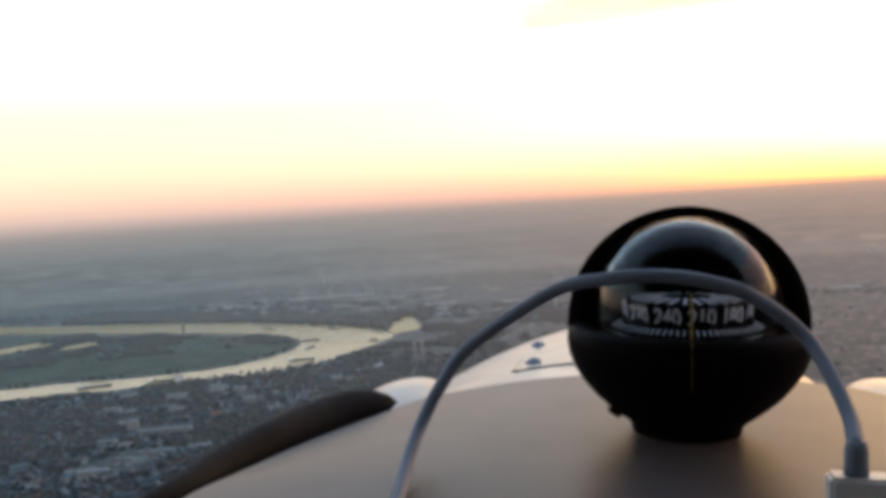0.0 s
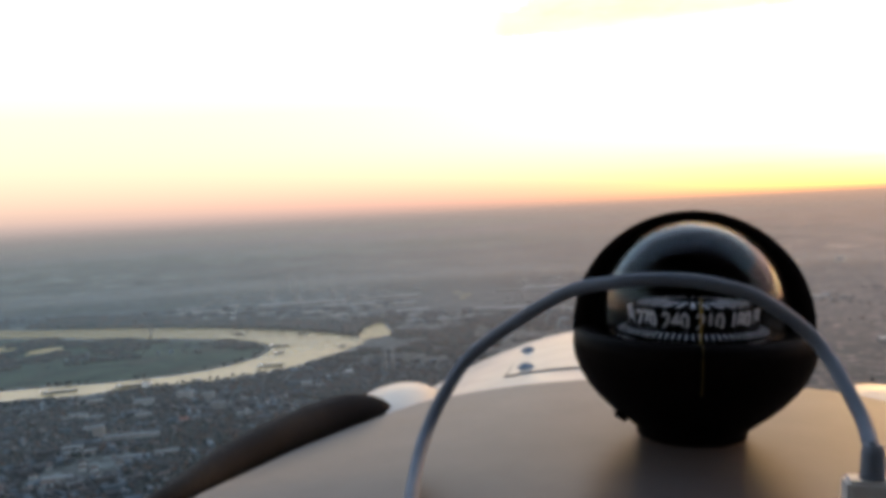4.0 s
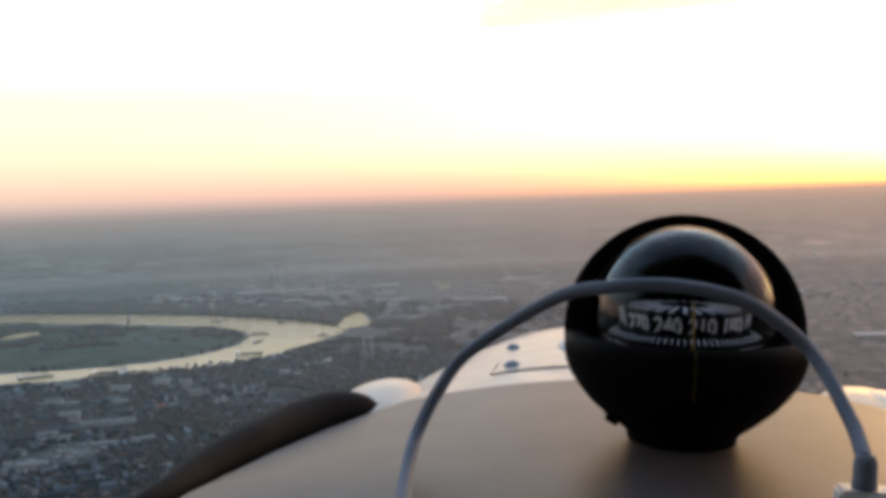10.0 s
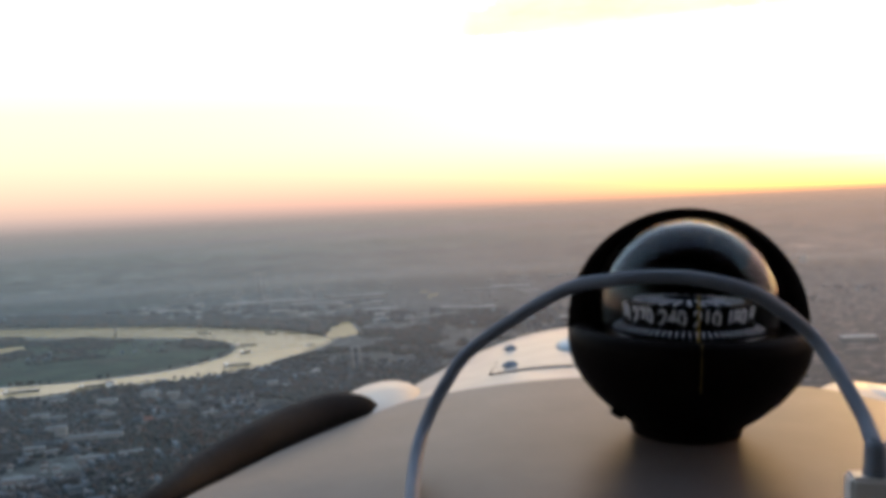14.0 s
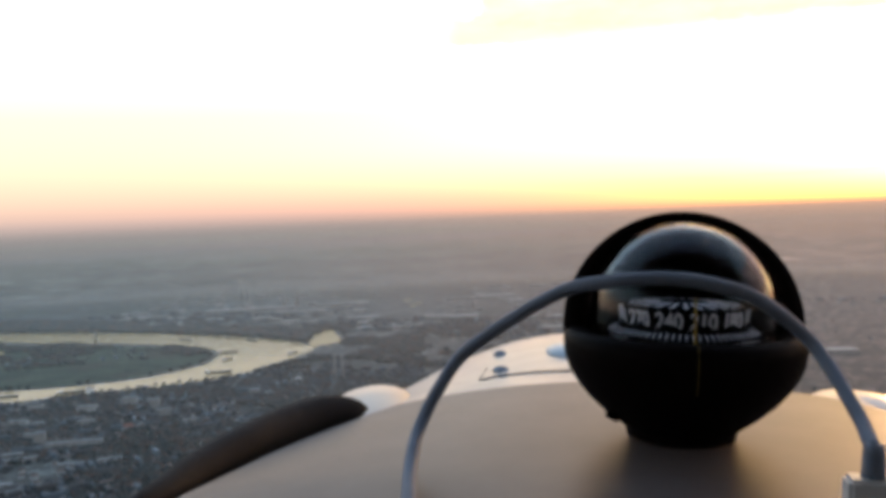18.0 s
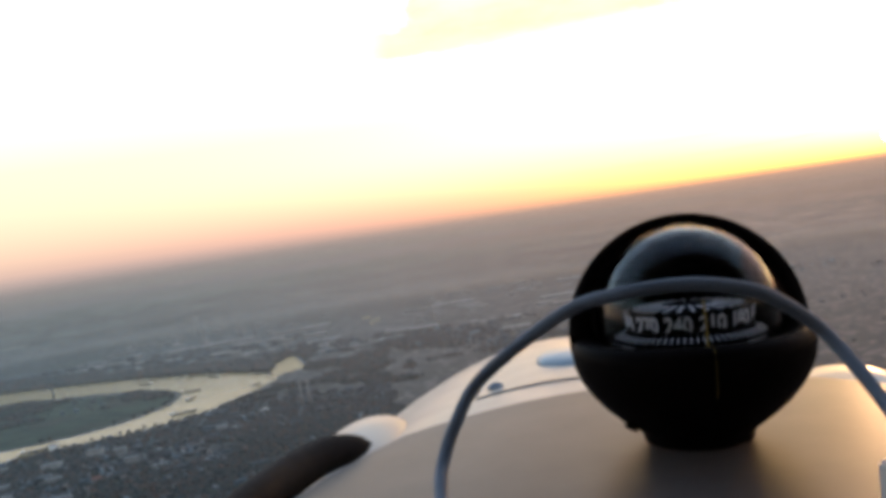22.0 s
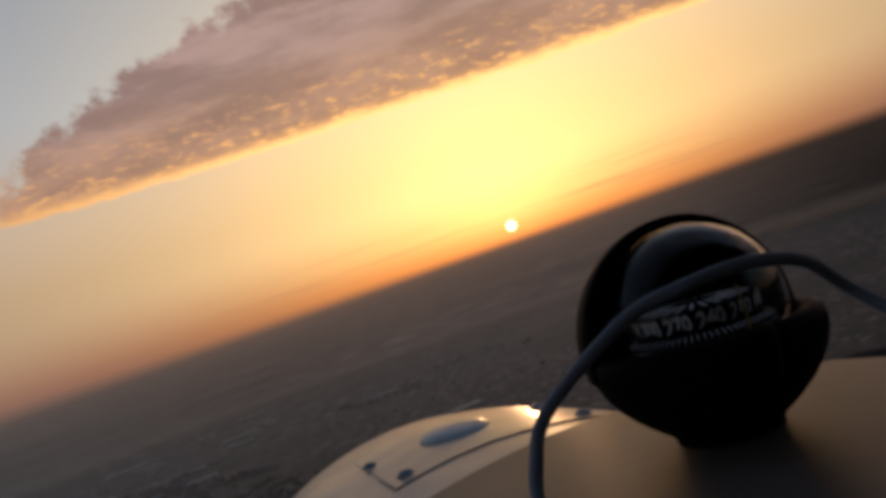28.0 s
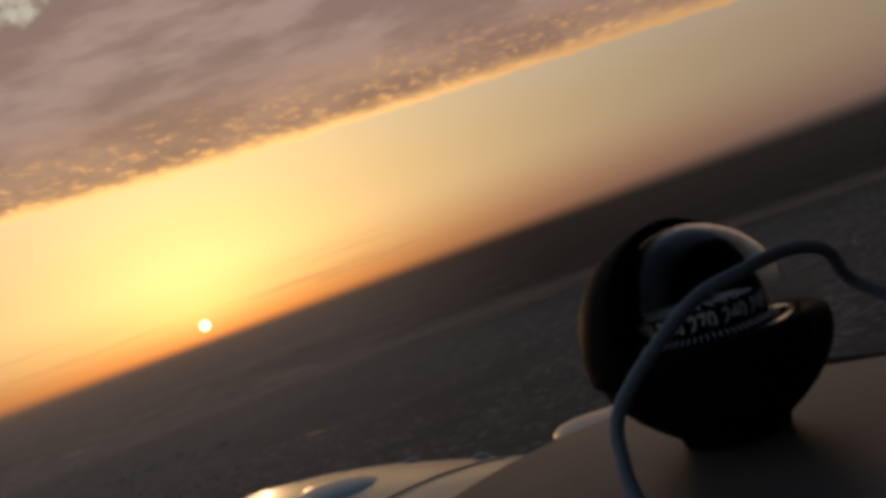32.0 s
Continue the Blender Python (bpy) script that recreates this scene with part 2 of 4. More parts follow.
M_SHIELD = material("glareshield_vinyl", (0.100, 0.081, 0.075), 0.38, vary=0.09, scale=22, fine=14, bump=0.03, bump_scale=420, spec=0.106, uneven=0.03, sheen_tint=(1.0, 0.82, 0.81))
M_ROLL = material("black_padding", (0.011, 0.0095, 0.0095), 0.8, vary=0.2, scale=30, bump=0.3, bump_scale=700, spec=0.15)
M_COWL = material("cream_cowling_paint", (0.35, 0.295, 0.25), 0.36, vary=0.03, scale=5, coat=0.12)
# blue-grey of the hatch blister, and of the sky reflection on the fairing
M_BLISTER_SKY = material("blue_grey_blister_and_sky", (0.20, 0.26, 0.30), 0.35, vary=0.04, scale=30, coat=0.2)
M_STEEL = material("fastener_steel", (0.13, 0.16, 0.185), 0.45, metal=0.35, vary=0.12, scale=120)
M_SEAM = material("dark_seam", (0.16, 0.135, 0.12), 0.7, vary=0.1, scale=60)
M_BLACK = material("black_compass_plastic", (0.0050, 0.0036, 0.0036), 0.55, vary=0.2, scale=60, bump=0.06, bump_scale=1500, spec=0.02)
M_CARD = material("black_compass_card", (0.0035, 0.0035, 0.004), 0.9, vary=0.15, scale=80, spec=0.02)
M_INK = material("white_card_ink", (0.50, 0.53, 0.60), 0.7, vary=0.06, scale=200, spec=0.1)
M_YELLOW = material("yellow_lubber_paint", (0.34, 0.22, 0.025), 0.5, vary=0.1, scale=200)
M_INDEX = material("dull_yellow_index", (0.06, 0.042, 0.008), 0.7, vary=0.1, scale=200, spec=0.1)
M_DOME = glass("dome_glass", 1.165)
M_CABLE = material("grey_cable_rubber", (0.155, 0.190, 0.245), 0.7, vary=0.05, scale=60, bump=0.05, bump_scale=900, spec=0.25)
M_PLUG = material("white_plug_plastic", (0.66, 0.66, 0.66), 0.35, vary=0.04, scale=60)
M_TRIM = material("grey_cabin_trim", (0.11, 0.105, 0.10), 0.75, vary=0.1, scale=12, bump=0.2, bump_scale=500)
M_WALL = material("pale_house_render", (0.20, 0.22, 0.22), 0.85, vary=0.12, scale=0.05, by_object=0.35)
M_ROOF = material("roof_tiles", (0.085, 0.06, 0.052), 0.8, vary=0.25, scale=0.2, by_object=0.4)
M_RED = material("red_tiled_roof", (0.14, 0.062, 0.045), 0.8, vary=0.25, scale=0.2)
M_FLAT = material("pale_flat_roof", (0.080, 0.096, 0.100), 0.8, vary=0.12, scale=0.1, by_object=0.25)
M_PALE = material("pale_sheet_roof", (0.150, 0.150, 0.134), 0.8, vary=0.15, scale=0.1, by_object=0.45)
M_BARK = material("bark", (0.07, 0.055, 0.045), 0.9, vary=0.25, scale=1.0)
M_LEAF = material("autumn_leaves", (0.055, 0.052, 0.035), 0.8, vary=0.4, scale=0.25, by_object=0.3, second=(0.10, 0.075, 0.045))
M_HULL = material("dark_barge_steel", (0.045, 0.042, 0.042), 0.6, vary=0.25, scale=0.2)
M_HATCHES = material("barge_hatch_covers", (0.10, 0.10, 0.10), 0.55, vary=0.2, scale=0.3)
M_WHITE = material("white_deckhouse_paint", (0.6, 0.6, 0.58), 0.5, vary=0.08, scale=0.5)
M_CREAM = material("pale_cream_sheeting", (0.21, 0.20, 0.18), 0.6, vary=0.08, scale=0.2)
M_CONCRETE = material("weathered_concrete", (0.125, 0.118, 0.112), 0.85, vary=0.15, scale=0.1)


# ---- mesh helpers ----
def part(name, bm, mat, parent=None, label="", smooth=False):
    """Links a bmesh as one mesh object under a thing or a part."""
    me = bpy.data.meshes.new(name)
    bmesh.ops.recalc_face_normals(bm, faces=bm.faces[:])
    bm.to_mesh(me)
    bm.free()
    me.materials.append(mat)
    if smooth:
        for p in me.polygons:
            p.use_smooth = True
    ob = new(name, me)
    if parent is not None:
        ob.parent = parent
    return tagged(ob, label)


def raw(name, verts, faces, mat, parent=None, smooth=False):
    me = bpy.data.meshes.new(name)
    me.from_pydata([tuple(v) for v in verts], [], [tuple(f) for f in faces])
    me.materials.append(mat)
    if smooth:
        for p in me.polygons:
            p.use_smooth = True
    ob = new(name, me)
    if parent is not None:
        ob.parent = parent
    return ob


def thing(name, m, label, category, group="", kind=""):
    ob = new(name)
    ob.empty_display_size = 0.02
    ob.matrix_world = m
    return tagged(ob, label, category, group, kind)


def box(bm, size, at=(0, 0, 0), bevel=0.0, turn=None):
    r = bmesh.ops.create_cube(bm, size=1.0)
    m = Matrix.Translation(at) @ (turn or Matrix()) @ Matrix.Diagonal((*size, 1))
    bmesh.ops.transform(bm, matrix=m, verts=r["verts"])
    if bevel:
        es = list({e for v in r["verts"] for e in v.link_edges})
        bmesh.ops.bevel(bm, geom=es, offset=bevel, segments=2, affect="EDGES")
    return bm


def lathe(profile, steps=48, a0=0.0, a1=360.0, close=True):
    """Turns a profile of (radius, height) about the upright axis."""
    bm = bmesh.new()
    full = abs(a1 - a0) > 359.9
    cols = steps if full else steps + 1
    grid = []
    for i in range(cols):
        a = radians(a0 + (a1 - a0) * i / steps)
        grid.append([bm.verts.new((r * math.sin(a), r * math.cos(a), z)) for r, z in profile])
    for i in range(steps):
        g, h = grid[i], grid[(i + 1) % cols]
        for j in range(len(profile) - 1):
            bm.faces.new((g[j], h[j], h[j + 1], g[j + 1]))
    bmesh.ops.remove_doubles(bm, verts=bm.verts[:], dist=1e-7)
    return bm


def spline(points, per=8):
    """A smooth line through points."""
    p = [Vector(q) for q in points]
    p = [p[0] * 2 - p[1]] + p + [p[-1] * 2 - p[-2]]
    res = []
    for i in range(1, len(p) - 2):
        for k in range(per):
            t = k / per
            a, b, c, d = p[i - 1], p[i], p[i + 1], p[i + 2]
            res.append(0.5 * (2 * b + (c - a) * t + (2 * a - 5 * b + 4 * c - d) * t * t + (3 * b - a - 3 * c + d) * t ** 3))
    res.append(p[-2].copy())
    return res


def tube(points, radii, sides=16):
    """A round bar along points; one radius or one for each point."""
    bm = bmesh.new()
    rings, up = [], Vector((0.13, 0.21, 0.97))
    for i, p in enumerate(points):
        d = (points[min(i + 1, len(points) - 1)] - points[max(i - 1, 0)]).normalized()
        u = d.cross(up).normalized()
        v = d.cross(u)
        r = radii[i] if isinstance(radii, (list, tuple)) else radii
        rings.append([bm.verts.new(p + r * (u * math.cos(2 * math.pi * k / sides) + v * math.sin(2 * math.pi * k / sides))) for k in range(sides)])
    for a, b in zip(rings, rings[1:]):
        for k in range(sides):
            bm.faces.new((a[k], a[(k + 1) % sides], b[(k + 1) % sides], b[k]))
    bm.faces.new(rings[0]), bm.faces.new(rings[-1])
    return bm


def sheet(fn, us, vs, thick=0.0):
    """A surface from fn(u, v), given a thickness downwards."""
    bm = bmesh.new()
    top = [[bm.verts.new(fn(u, v)) for v in vs] for u in us]
    for i in range(len(us) - 1):
        for j in range(len(vs) - 1):
            bm.faces.new((top[i][j], top[i + 1][j], top[i + 1][j + 1], top[i][j + 1]))
    if thick:
        nu, nv = len(us) - 1, len(vs) - 1
        pos = [[v.co.copy() for v in row] for row in top]
        down = Vector((0, 0, thick))
        low = [[bm.verts.new(p - down) for p in row] for row in pos]
        for i in range(nu):
            for j in range(nv):
                bm.faces.new((low[i][j], low[i][j + 1], low[i + 1][j + 1], low[i + 1][j]))
        rim = [pos[i][0] for i in range(nu)] + [pos[nu][j] for j in range(nv)] + [pos[i][nv] for i in range(nu, 0, -1)] + [pos[0][j] for j in range(nv, 0, -1)]
        a = [bm.verts.new(p) for p in rim]
        c = [bm.verts.new(p - down) for p in rim]
        for i in range(len(rim)):
            k = (i + 1) % len(rim)
            bm.faces.new((a[i], c[i], c[k], a[k]))
    return bm


def span(a, b, count):
    return [a + (b - a) * i / (count - 1) for i in range(count)]


# ---- the land: one sheet, river, far haze ----
LAND = bpy.data.materials.new("land")
LAND.use_nodes = True
q = Net(LAND.node_tree)
at = q.add("ShaderNodeNewGeometry").outputs["Position"]
px, py, pz = q.xyz(at)
flat = q.vec(px, py, 0.0)
fields = q.add("ShaderNodeTexVoronoi", {"Vector": flat, "Scale": 0.0085, "Randomness": 1.0})
plots = q.add("ShaderNodeTexVoronoi", {"Vector": flat, "Scale": 0.05, "Randomness": 1.0})
roofs = q.add("ShaderNodeTexVoronoi", {"Vector": flat, "Scale": 0.085, "Randomness": 1.0})
tone = q.xyz(fields.outputs["Color"])[0]
tone2 = q.xyz(plots.outputs["Color"])[1]
hue = q.ramp(tone, [(0.0, (0.0190, 0.0210, 0.0180)), (0.3, (0.0320, 0.0360, 0.0250)), (0.5, (0.0390, 0.0355, 0.0315)), (0.7, (0.0240, 0.0260, 0.0220)), (0.88, (0.0450, 0.0410, 0.0355)), (1.0, (0.0360, 0.0460, 0.0260))])
towns = q.step(q.noise(0.0016, flat, 5.0, 0.6), 0.38, 0.50)
grain = q.ramp(tone2, [(0.0, (0.0255, 0.0263, 0.0255)), (0.45, (0.0357, 0.0357, 0.0340)), (0.7, (0.0467, 0.0416, 0.0374)), (0.9, (0.0680, 0.0646, 0.0612)), (1.0, (0.1105, 0.1071, 0.1020))])
col = q.mix(towns, hue, grain)
wood = q.step(q.noise(0.0042, flat, 6.0, 0.62), 0.55, 0.63)
col = q.mix(q.math("MULTIPLY", wood, 0.9), col, (0.026, 0.029, 0.024))
speck = q.math("MULTIPLY", q.step(q.xyz(roofs.outputs["Color"])[2], 0.88, 0.95), q.math("MULTIPLY", towns, 0.8))
col = q.mix(speck, col, (0.15, 0.147, 0.14))
grit = q.noise(0.07, flat, 6.0, 0.75)
col = q.mix(1.0, col, q.ramp(grit, [(0.3, (0.55, 0.60, 0.62)), (0.7, (1.30, 1.36, 1.38))]), "MULTIPLY")
# west tinted green-blue, east brown: warmth of the sunward haze painted into the land
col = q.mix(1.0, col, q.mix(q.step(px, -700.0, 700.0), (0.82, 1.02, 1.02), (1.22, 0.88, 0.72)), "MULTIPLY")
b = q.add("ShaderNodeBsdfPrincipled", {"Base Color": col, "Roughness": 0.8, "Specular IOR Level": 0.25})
q.t.links.new(q.add("ShaderNodeBump", {"Strength": 0.35, "Distance": 2.0, "Height": q.noise(0.05, flat, 4.0, 0.6)}).outputs[0], b.inputs["Normal"])
q.add("ShaderNodeOutputMaterial", {0: b.outputs[0]})

R_LAND = 4870.0
bm = bmesh.new()
ring0 = [bm.verts.new((0, 0, 0))]
for rad in (600, 1500, 3000, R_LAND):
    ring1 = [bm.verts.new((rad * math.cos(a), rad * math.sin(a), 0)) for a in span(0, 2 * math.pi, 97)[:-1]]
    for i in range(96):
        j = (i + 1) % 96
        bm.faces.new((ring0[0], ring1[i], ring1[j]) if len(ring0) == 1 else (ring0[i], ring1[i], ring1[j], ring0[j]))
    ring0 = ring1
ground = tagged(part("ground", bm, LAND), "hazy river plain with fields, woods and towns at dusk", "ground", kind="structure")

# distance: the plain going on behind the ground's rim up to the horizon, made to glow
FAR = bpy.data.materials.new("far_plain_in_haze")
FAR.use_nodes = True
q = Net(FAR.node_tree)
px, py, pz = q.xyz(q.add("ShaderNodeNewGeometry").outputs["Position"])
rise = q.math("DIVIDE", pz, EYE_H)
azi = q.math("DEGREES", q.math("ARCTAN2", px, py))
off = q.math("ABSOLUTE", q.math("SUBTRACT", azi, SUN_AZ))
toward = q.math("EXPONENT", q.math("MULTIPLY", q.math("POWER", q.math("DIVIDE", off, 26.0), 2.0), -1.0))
# haze paleness and sunset warmth painted into the emission by height and bearing
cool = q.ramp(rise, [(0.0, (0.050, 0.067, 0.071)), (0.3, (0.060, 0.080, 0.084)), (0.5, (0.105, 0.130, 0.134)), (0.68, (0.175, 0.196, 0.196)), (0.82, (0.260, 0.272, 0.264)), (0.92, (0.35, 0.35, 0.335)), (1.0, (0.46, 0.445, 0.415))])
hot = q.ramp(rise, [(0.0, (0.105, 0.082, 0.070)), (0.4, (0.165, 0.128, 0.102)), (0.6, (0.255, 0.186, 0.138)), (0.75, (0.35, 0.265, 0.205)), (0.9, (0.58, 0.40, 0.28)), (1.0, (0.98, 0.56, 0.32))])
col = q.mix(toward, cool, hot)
# glow painted darker to the right of the sun
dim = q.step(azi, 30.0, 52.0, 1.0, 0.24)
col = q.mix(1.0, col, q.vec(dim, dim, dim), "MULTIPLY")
# woods, fields and towns of the plain, laid out by distance over the ground
reach = q.math("DIVIDE", 4000.0, q.math("SUBTRACT", 1.0, q.math("MINIMUM", q.math("MAXIMUM", rise, 0.0), 0.97)))
rad_ = q.math("RADIANS", azi)
gx, gy = q.math("MULTIPLY", reach, q.math("SINE", rad_)), q.math("MULTIPLY", reach, q.math("COSINE", rad_))
plain = q.vec(gx, gy, 0.0)
woods_ = q.noise(0.0007, plain, 5.0, 0.6)
plots_ = q.noise(0.0035, plain, 5.0, 0.68)
homes = q.add("ShaderNodeTexVoronoi", {"Vector": plain, "Scale": 0.011, "Randomness": 1.0})
city = q.step(q.noise(0.00045, q.vec(gx, gy, 900.0), 4.0, 0.55), 0.46, 0.58)
bright = q.math("MULTIPLY", q.step(q.xyz(homes.outputs["Color"])[0], 0.80, 0.96), city)
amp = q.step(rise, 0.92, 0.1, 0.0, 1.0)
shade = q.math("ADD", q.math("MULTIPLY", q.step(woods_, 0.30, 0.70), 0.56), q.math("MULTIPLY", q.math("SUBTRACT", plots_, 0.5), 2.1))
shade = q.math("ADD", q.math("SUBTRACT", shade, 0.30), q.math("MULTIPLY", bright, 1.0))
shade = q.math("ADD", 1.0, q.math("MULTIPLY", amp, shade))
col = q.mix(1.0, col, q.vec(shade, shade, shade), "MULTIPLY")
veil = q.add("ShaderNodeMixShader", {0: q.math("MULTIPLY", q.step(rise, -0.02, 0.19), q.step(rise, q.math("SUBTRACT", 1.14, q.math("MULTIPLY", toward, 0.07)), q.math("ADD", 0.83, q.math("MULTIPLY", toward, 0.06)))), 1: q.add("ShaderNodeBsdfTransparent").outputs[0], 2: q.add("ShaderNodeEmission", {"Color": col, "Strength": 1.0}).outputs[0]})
q.add("ShaderNodeOutputMaterial", {0: veil.outputs[0]})
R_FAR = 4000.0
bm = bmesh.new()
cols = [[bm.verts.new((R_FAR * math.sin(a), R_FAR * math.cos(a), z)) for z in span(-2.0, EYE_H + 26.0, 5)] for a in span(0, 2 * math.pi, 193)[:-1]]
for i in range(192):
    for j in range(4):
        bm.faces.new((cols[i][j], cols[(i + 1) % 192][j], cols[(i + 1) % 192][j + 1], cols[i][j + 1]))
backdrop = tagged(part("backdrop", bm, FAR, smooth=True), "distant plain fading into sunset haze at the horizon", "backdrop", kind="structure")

# evening haze: thin veils of mist that catch the light of the sky
def veil_ring(radius, density):
    m = bpy.data.materials.new("evening_mist")
    m.use_nodes = True
    q = Net(m.node_tree)
    x, y, z = q.xyz(q.add("ShaderNodeNewGeometry").outputs["Position"])
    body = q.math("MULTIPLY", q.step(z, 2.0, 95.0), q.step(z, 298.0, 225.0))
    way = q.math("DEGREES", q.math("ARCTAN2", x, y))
    # density set by hand: thicker towards the sun's bearing, thin beyond it
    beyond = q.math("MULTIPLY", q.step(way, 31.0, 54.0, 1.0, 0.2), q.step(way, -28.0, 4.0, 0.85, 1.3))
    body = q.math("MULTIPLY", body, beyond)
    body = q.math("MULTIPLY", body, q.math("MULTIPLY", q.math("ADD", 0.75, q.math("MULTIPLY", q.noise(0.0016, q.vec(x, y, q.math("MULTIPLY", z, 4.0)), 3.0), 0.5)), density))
    # warm sunlight in the mist is painted into its colour by bearing
    sun_warmth = q.step(way, -28.0, 14.0)
    mist = q.add("ShaderNodeAddShader", {0: q.add("ShaderNodeBsdfDiffuse", {"Color": q.mix(sun_warmth, (0.33, 0.43, 0.46), (0.44, 0.40, 0.37))}).outputs[0],
                                         1: q.add("ShaderNodeBsdfTranslucent", {"Color": q.mix(sun_warmth, (0.41, 0.465, 0.455), (0.58, 0.45, 0.37))}).outputs[0]})
    q.add("ShaderNodeOutputMaterial", {0: q.add("ShaderNodeMixShader", {0: body, 1: q.add("ShaderNodeBsdfTransparent").outputs[0], 2: mist.outputs[0]}).outputs[0]})
    bm = bmesh.new()
    cols = [[bm.verts.new((radius * math.sin(a), radius * math.cos(a), z)) for z in (1.0, 100.0, 200.0, 297.0)] for a in span(0, 2 * math.pi, 129)[:-1]]
    for i in range(128):
        for j in range(3):
            bm.faces.new((cols[i][j], cols[(i + 1) % 128][j], cols[(i + 1) % 128][j + 1], cols[i][j + 1]))
    return tagged(part("haze", bm, m, smooth=True), "thin veil of evening haze over the plain", "haze", kind="structure")


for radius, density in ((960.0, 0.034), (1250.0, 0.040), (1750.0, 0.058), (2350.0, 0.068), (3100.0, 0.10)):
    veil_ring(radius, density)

WATER = bpy.data.materials.new("calm_river_water")
WATER.use_nodes = True
q = Net(WATER.node_tree)
at = q.add("ShaderNodeNewGeometry").outputs["Position"]
# part of the reflected sunset's yellow is put into the base colour
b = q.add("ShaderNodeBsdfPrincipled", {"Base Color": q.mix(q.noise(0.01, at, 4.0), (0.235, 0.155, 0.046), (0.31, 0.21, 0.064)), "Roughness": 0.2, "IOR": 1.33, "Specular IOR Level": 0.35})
q.t.links.new(q.add("ShaderNodeBump", {"Strength": 0.25, "Distance": 0.4, "Height": q.noise(0.09, at, 5.0, 0.6)}).outputs[0], b.inputs["Normal"])
q.add("ShaderNodeOutputMaterial", {0: b.outputs[0]})

CALM = bpy.data.materials.new("sky_gold_still_water")
CALM.use_nodes = True
q = Net(CALM.node_tree)
at = q.add("ShaderNodeNewGeometry").outputs["Position"]
# gold shine of the reflected sky painted as a bright base colour
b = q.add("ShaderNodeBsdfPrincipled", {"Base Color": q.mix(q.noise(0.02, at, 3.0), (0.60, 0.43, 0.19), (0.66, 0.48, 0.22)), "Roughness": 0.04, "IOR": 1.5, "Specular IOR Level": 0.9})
q.add("ShaderNodeOutputMaterial", {0: b.outputs[0]})

FAR_BANK = [(-3300, 3560), (-2500, 3300), (-1900, 3010), (-1305, 2755), (-1092, 2707), (-889, 2637), (-711, 2564), (-544, 2462), (-392, 2358), (-290, 2245), (-262, 2190), (-250, 2140),
            (-253, 2114), (-294, 1961), (-352, 1854), (-400, 1787), (-475, 1732), (-609, 1690), (-705, 1654), (-788, 1632), (-1100, 1540), (-1700, 1400), (-2600, 1230), (-3400, 1130)]
NEAR_BANK = [(-3400, 1240), (-2600, 1350), (-1700, 1520), (-1100, 1670), (-845, 1742), (-746, 1757), (-652, 1776), (-543, 1838), (-470, 1950), (-452, 2053), (-459, 2120), (-499, 2213),
             (-595, 2310), (-796, 2405), (-1000, 2477), (-1225, 2573), (-1900, 2790), (-2500, 3010), (-3300, 3230)]


def ragged(points, per, amount):
    line = spline([(x, y, 0) for x, y in points], per)
    return [p + Vector((noise.noise(p * 0.012) + 0.6 * noise.noise(p * 0.05), noise.noise(p * 0.013 + Vector((9, 4, 1))), 0)) * amount for p in line]


def water_sheet(name, outline, label, category="river", mat=None, top=0.35):
    bm = bmesh.new()
    f = bm.faces.new([bm.verts.new((p.x, p.y, top)) for p in outline])
    bmesh.ops.triangulate(bm, faces=[f])
    r = bmesh.ops.extrude_face_region(bm, geom=bm.faces[:])
    bmesh.ops.translate(bm, vec=(0, 0, -0.6), verts=[g for g in r["geom"] if isinstance(g, bmesh.types.BMVert)])
    return tagged(part(name, bm, mat or WATER), label, category, kind="structure")


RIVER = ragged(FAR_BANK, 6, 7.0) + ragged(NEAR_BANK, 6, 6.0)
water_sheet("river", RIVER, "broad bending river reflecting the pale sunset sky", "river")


def pool(cx, cy, rx, ry, seed, turn=0.0):
    res = []
    for i in range(28):
        a = 2 * math.pi * i / 28
        k = 1 + 0.35 * noise.noise(Vector((math.cos(a) * 1.3, math.sin(a) * 1.3, seed)))
        x, y = rx * k * math.cos(a), ry * k * math.sin(a)
        res.append(Vector((cx + x * math.cos(turn) - y * math.sin(turn), cy + x * math.sin(turn) + y * math.cos(turn), 0)))
    return res


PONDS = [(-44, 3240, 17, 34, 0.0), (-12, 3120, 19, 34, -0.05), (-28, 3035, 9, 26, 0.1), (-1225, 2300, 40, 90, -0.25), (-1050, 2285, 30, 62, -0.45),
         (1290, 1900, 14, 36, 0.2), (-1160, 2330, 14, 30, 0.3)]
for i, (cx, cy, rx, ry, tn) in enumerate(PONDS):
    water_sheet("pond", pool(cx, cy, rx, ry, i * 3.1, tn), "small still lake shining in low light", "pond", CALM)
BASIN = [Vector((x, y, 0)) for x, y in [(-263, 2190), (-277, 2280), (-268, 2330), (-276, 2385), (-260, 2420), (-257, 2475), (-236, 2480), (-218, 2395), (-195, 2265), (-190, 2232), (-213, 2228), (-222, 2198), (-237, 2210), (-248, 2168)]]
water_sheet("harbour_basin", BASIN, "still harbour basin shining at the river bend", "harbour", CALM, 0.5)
canal = [Vector((x, y, 0)) for x, y in [(2600, 2640), (2790, 2500), (2960, 2360), (2966, 2368), (2797, 2508), (2606, 2648)]]
water_sheet("canal", canal, "thin straight canal glinting in the sunset", "canal")

MEADOW = bpy.data.materials.new("meadow")
MEADOW.use_nodes = True
q = Net(MEADOW.node_tree)
at = q.add("ShaderNodeNewGeometry").outputs["Position"]
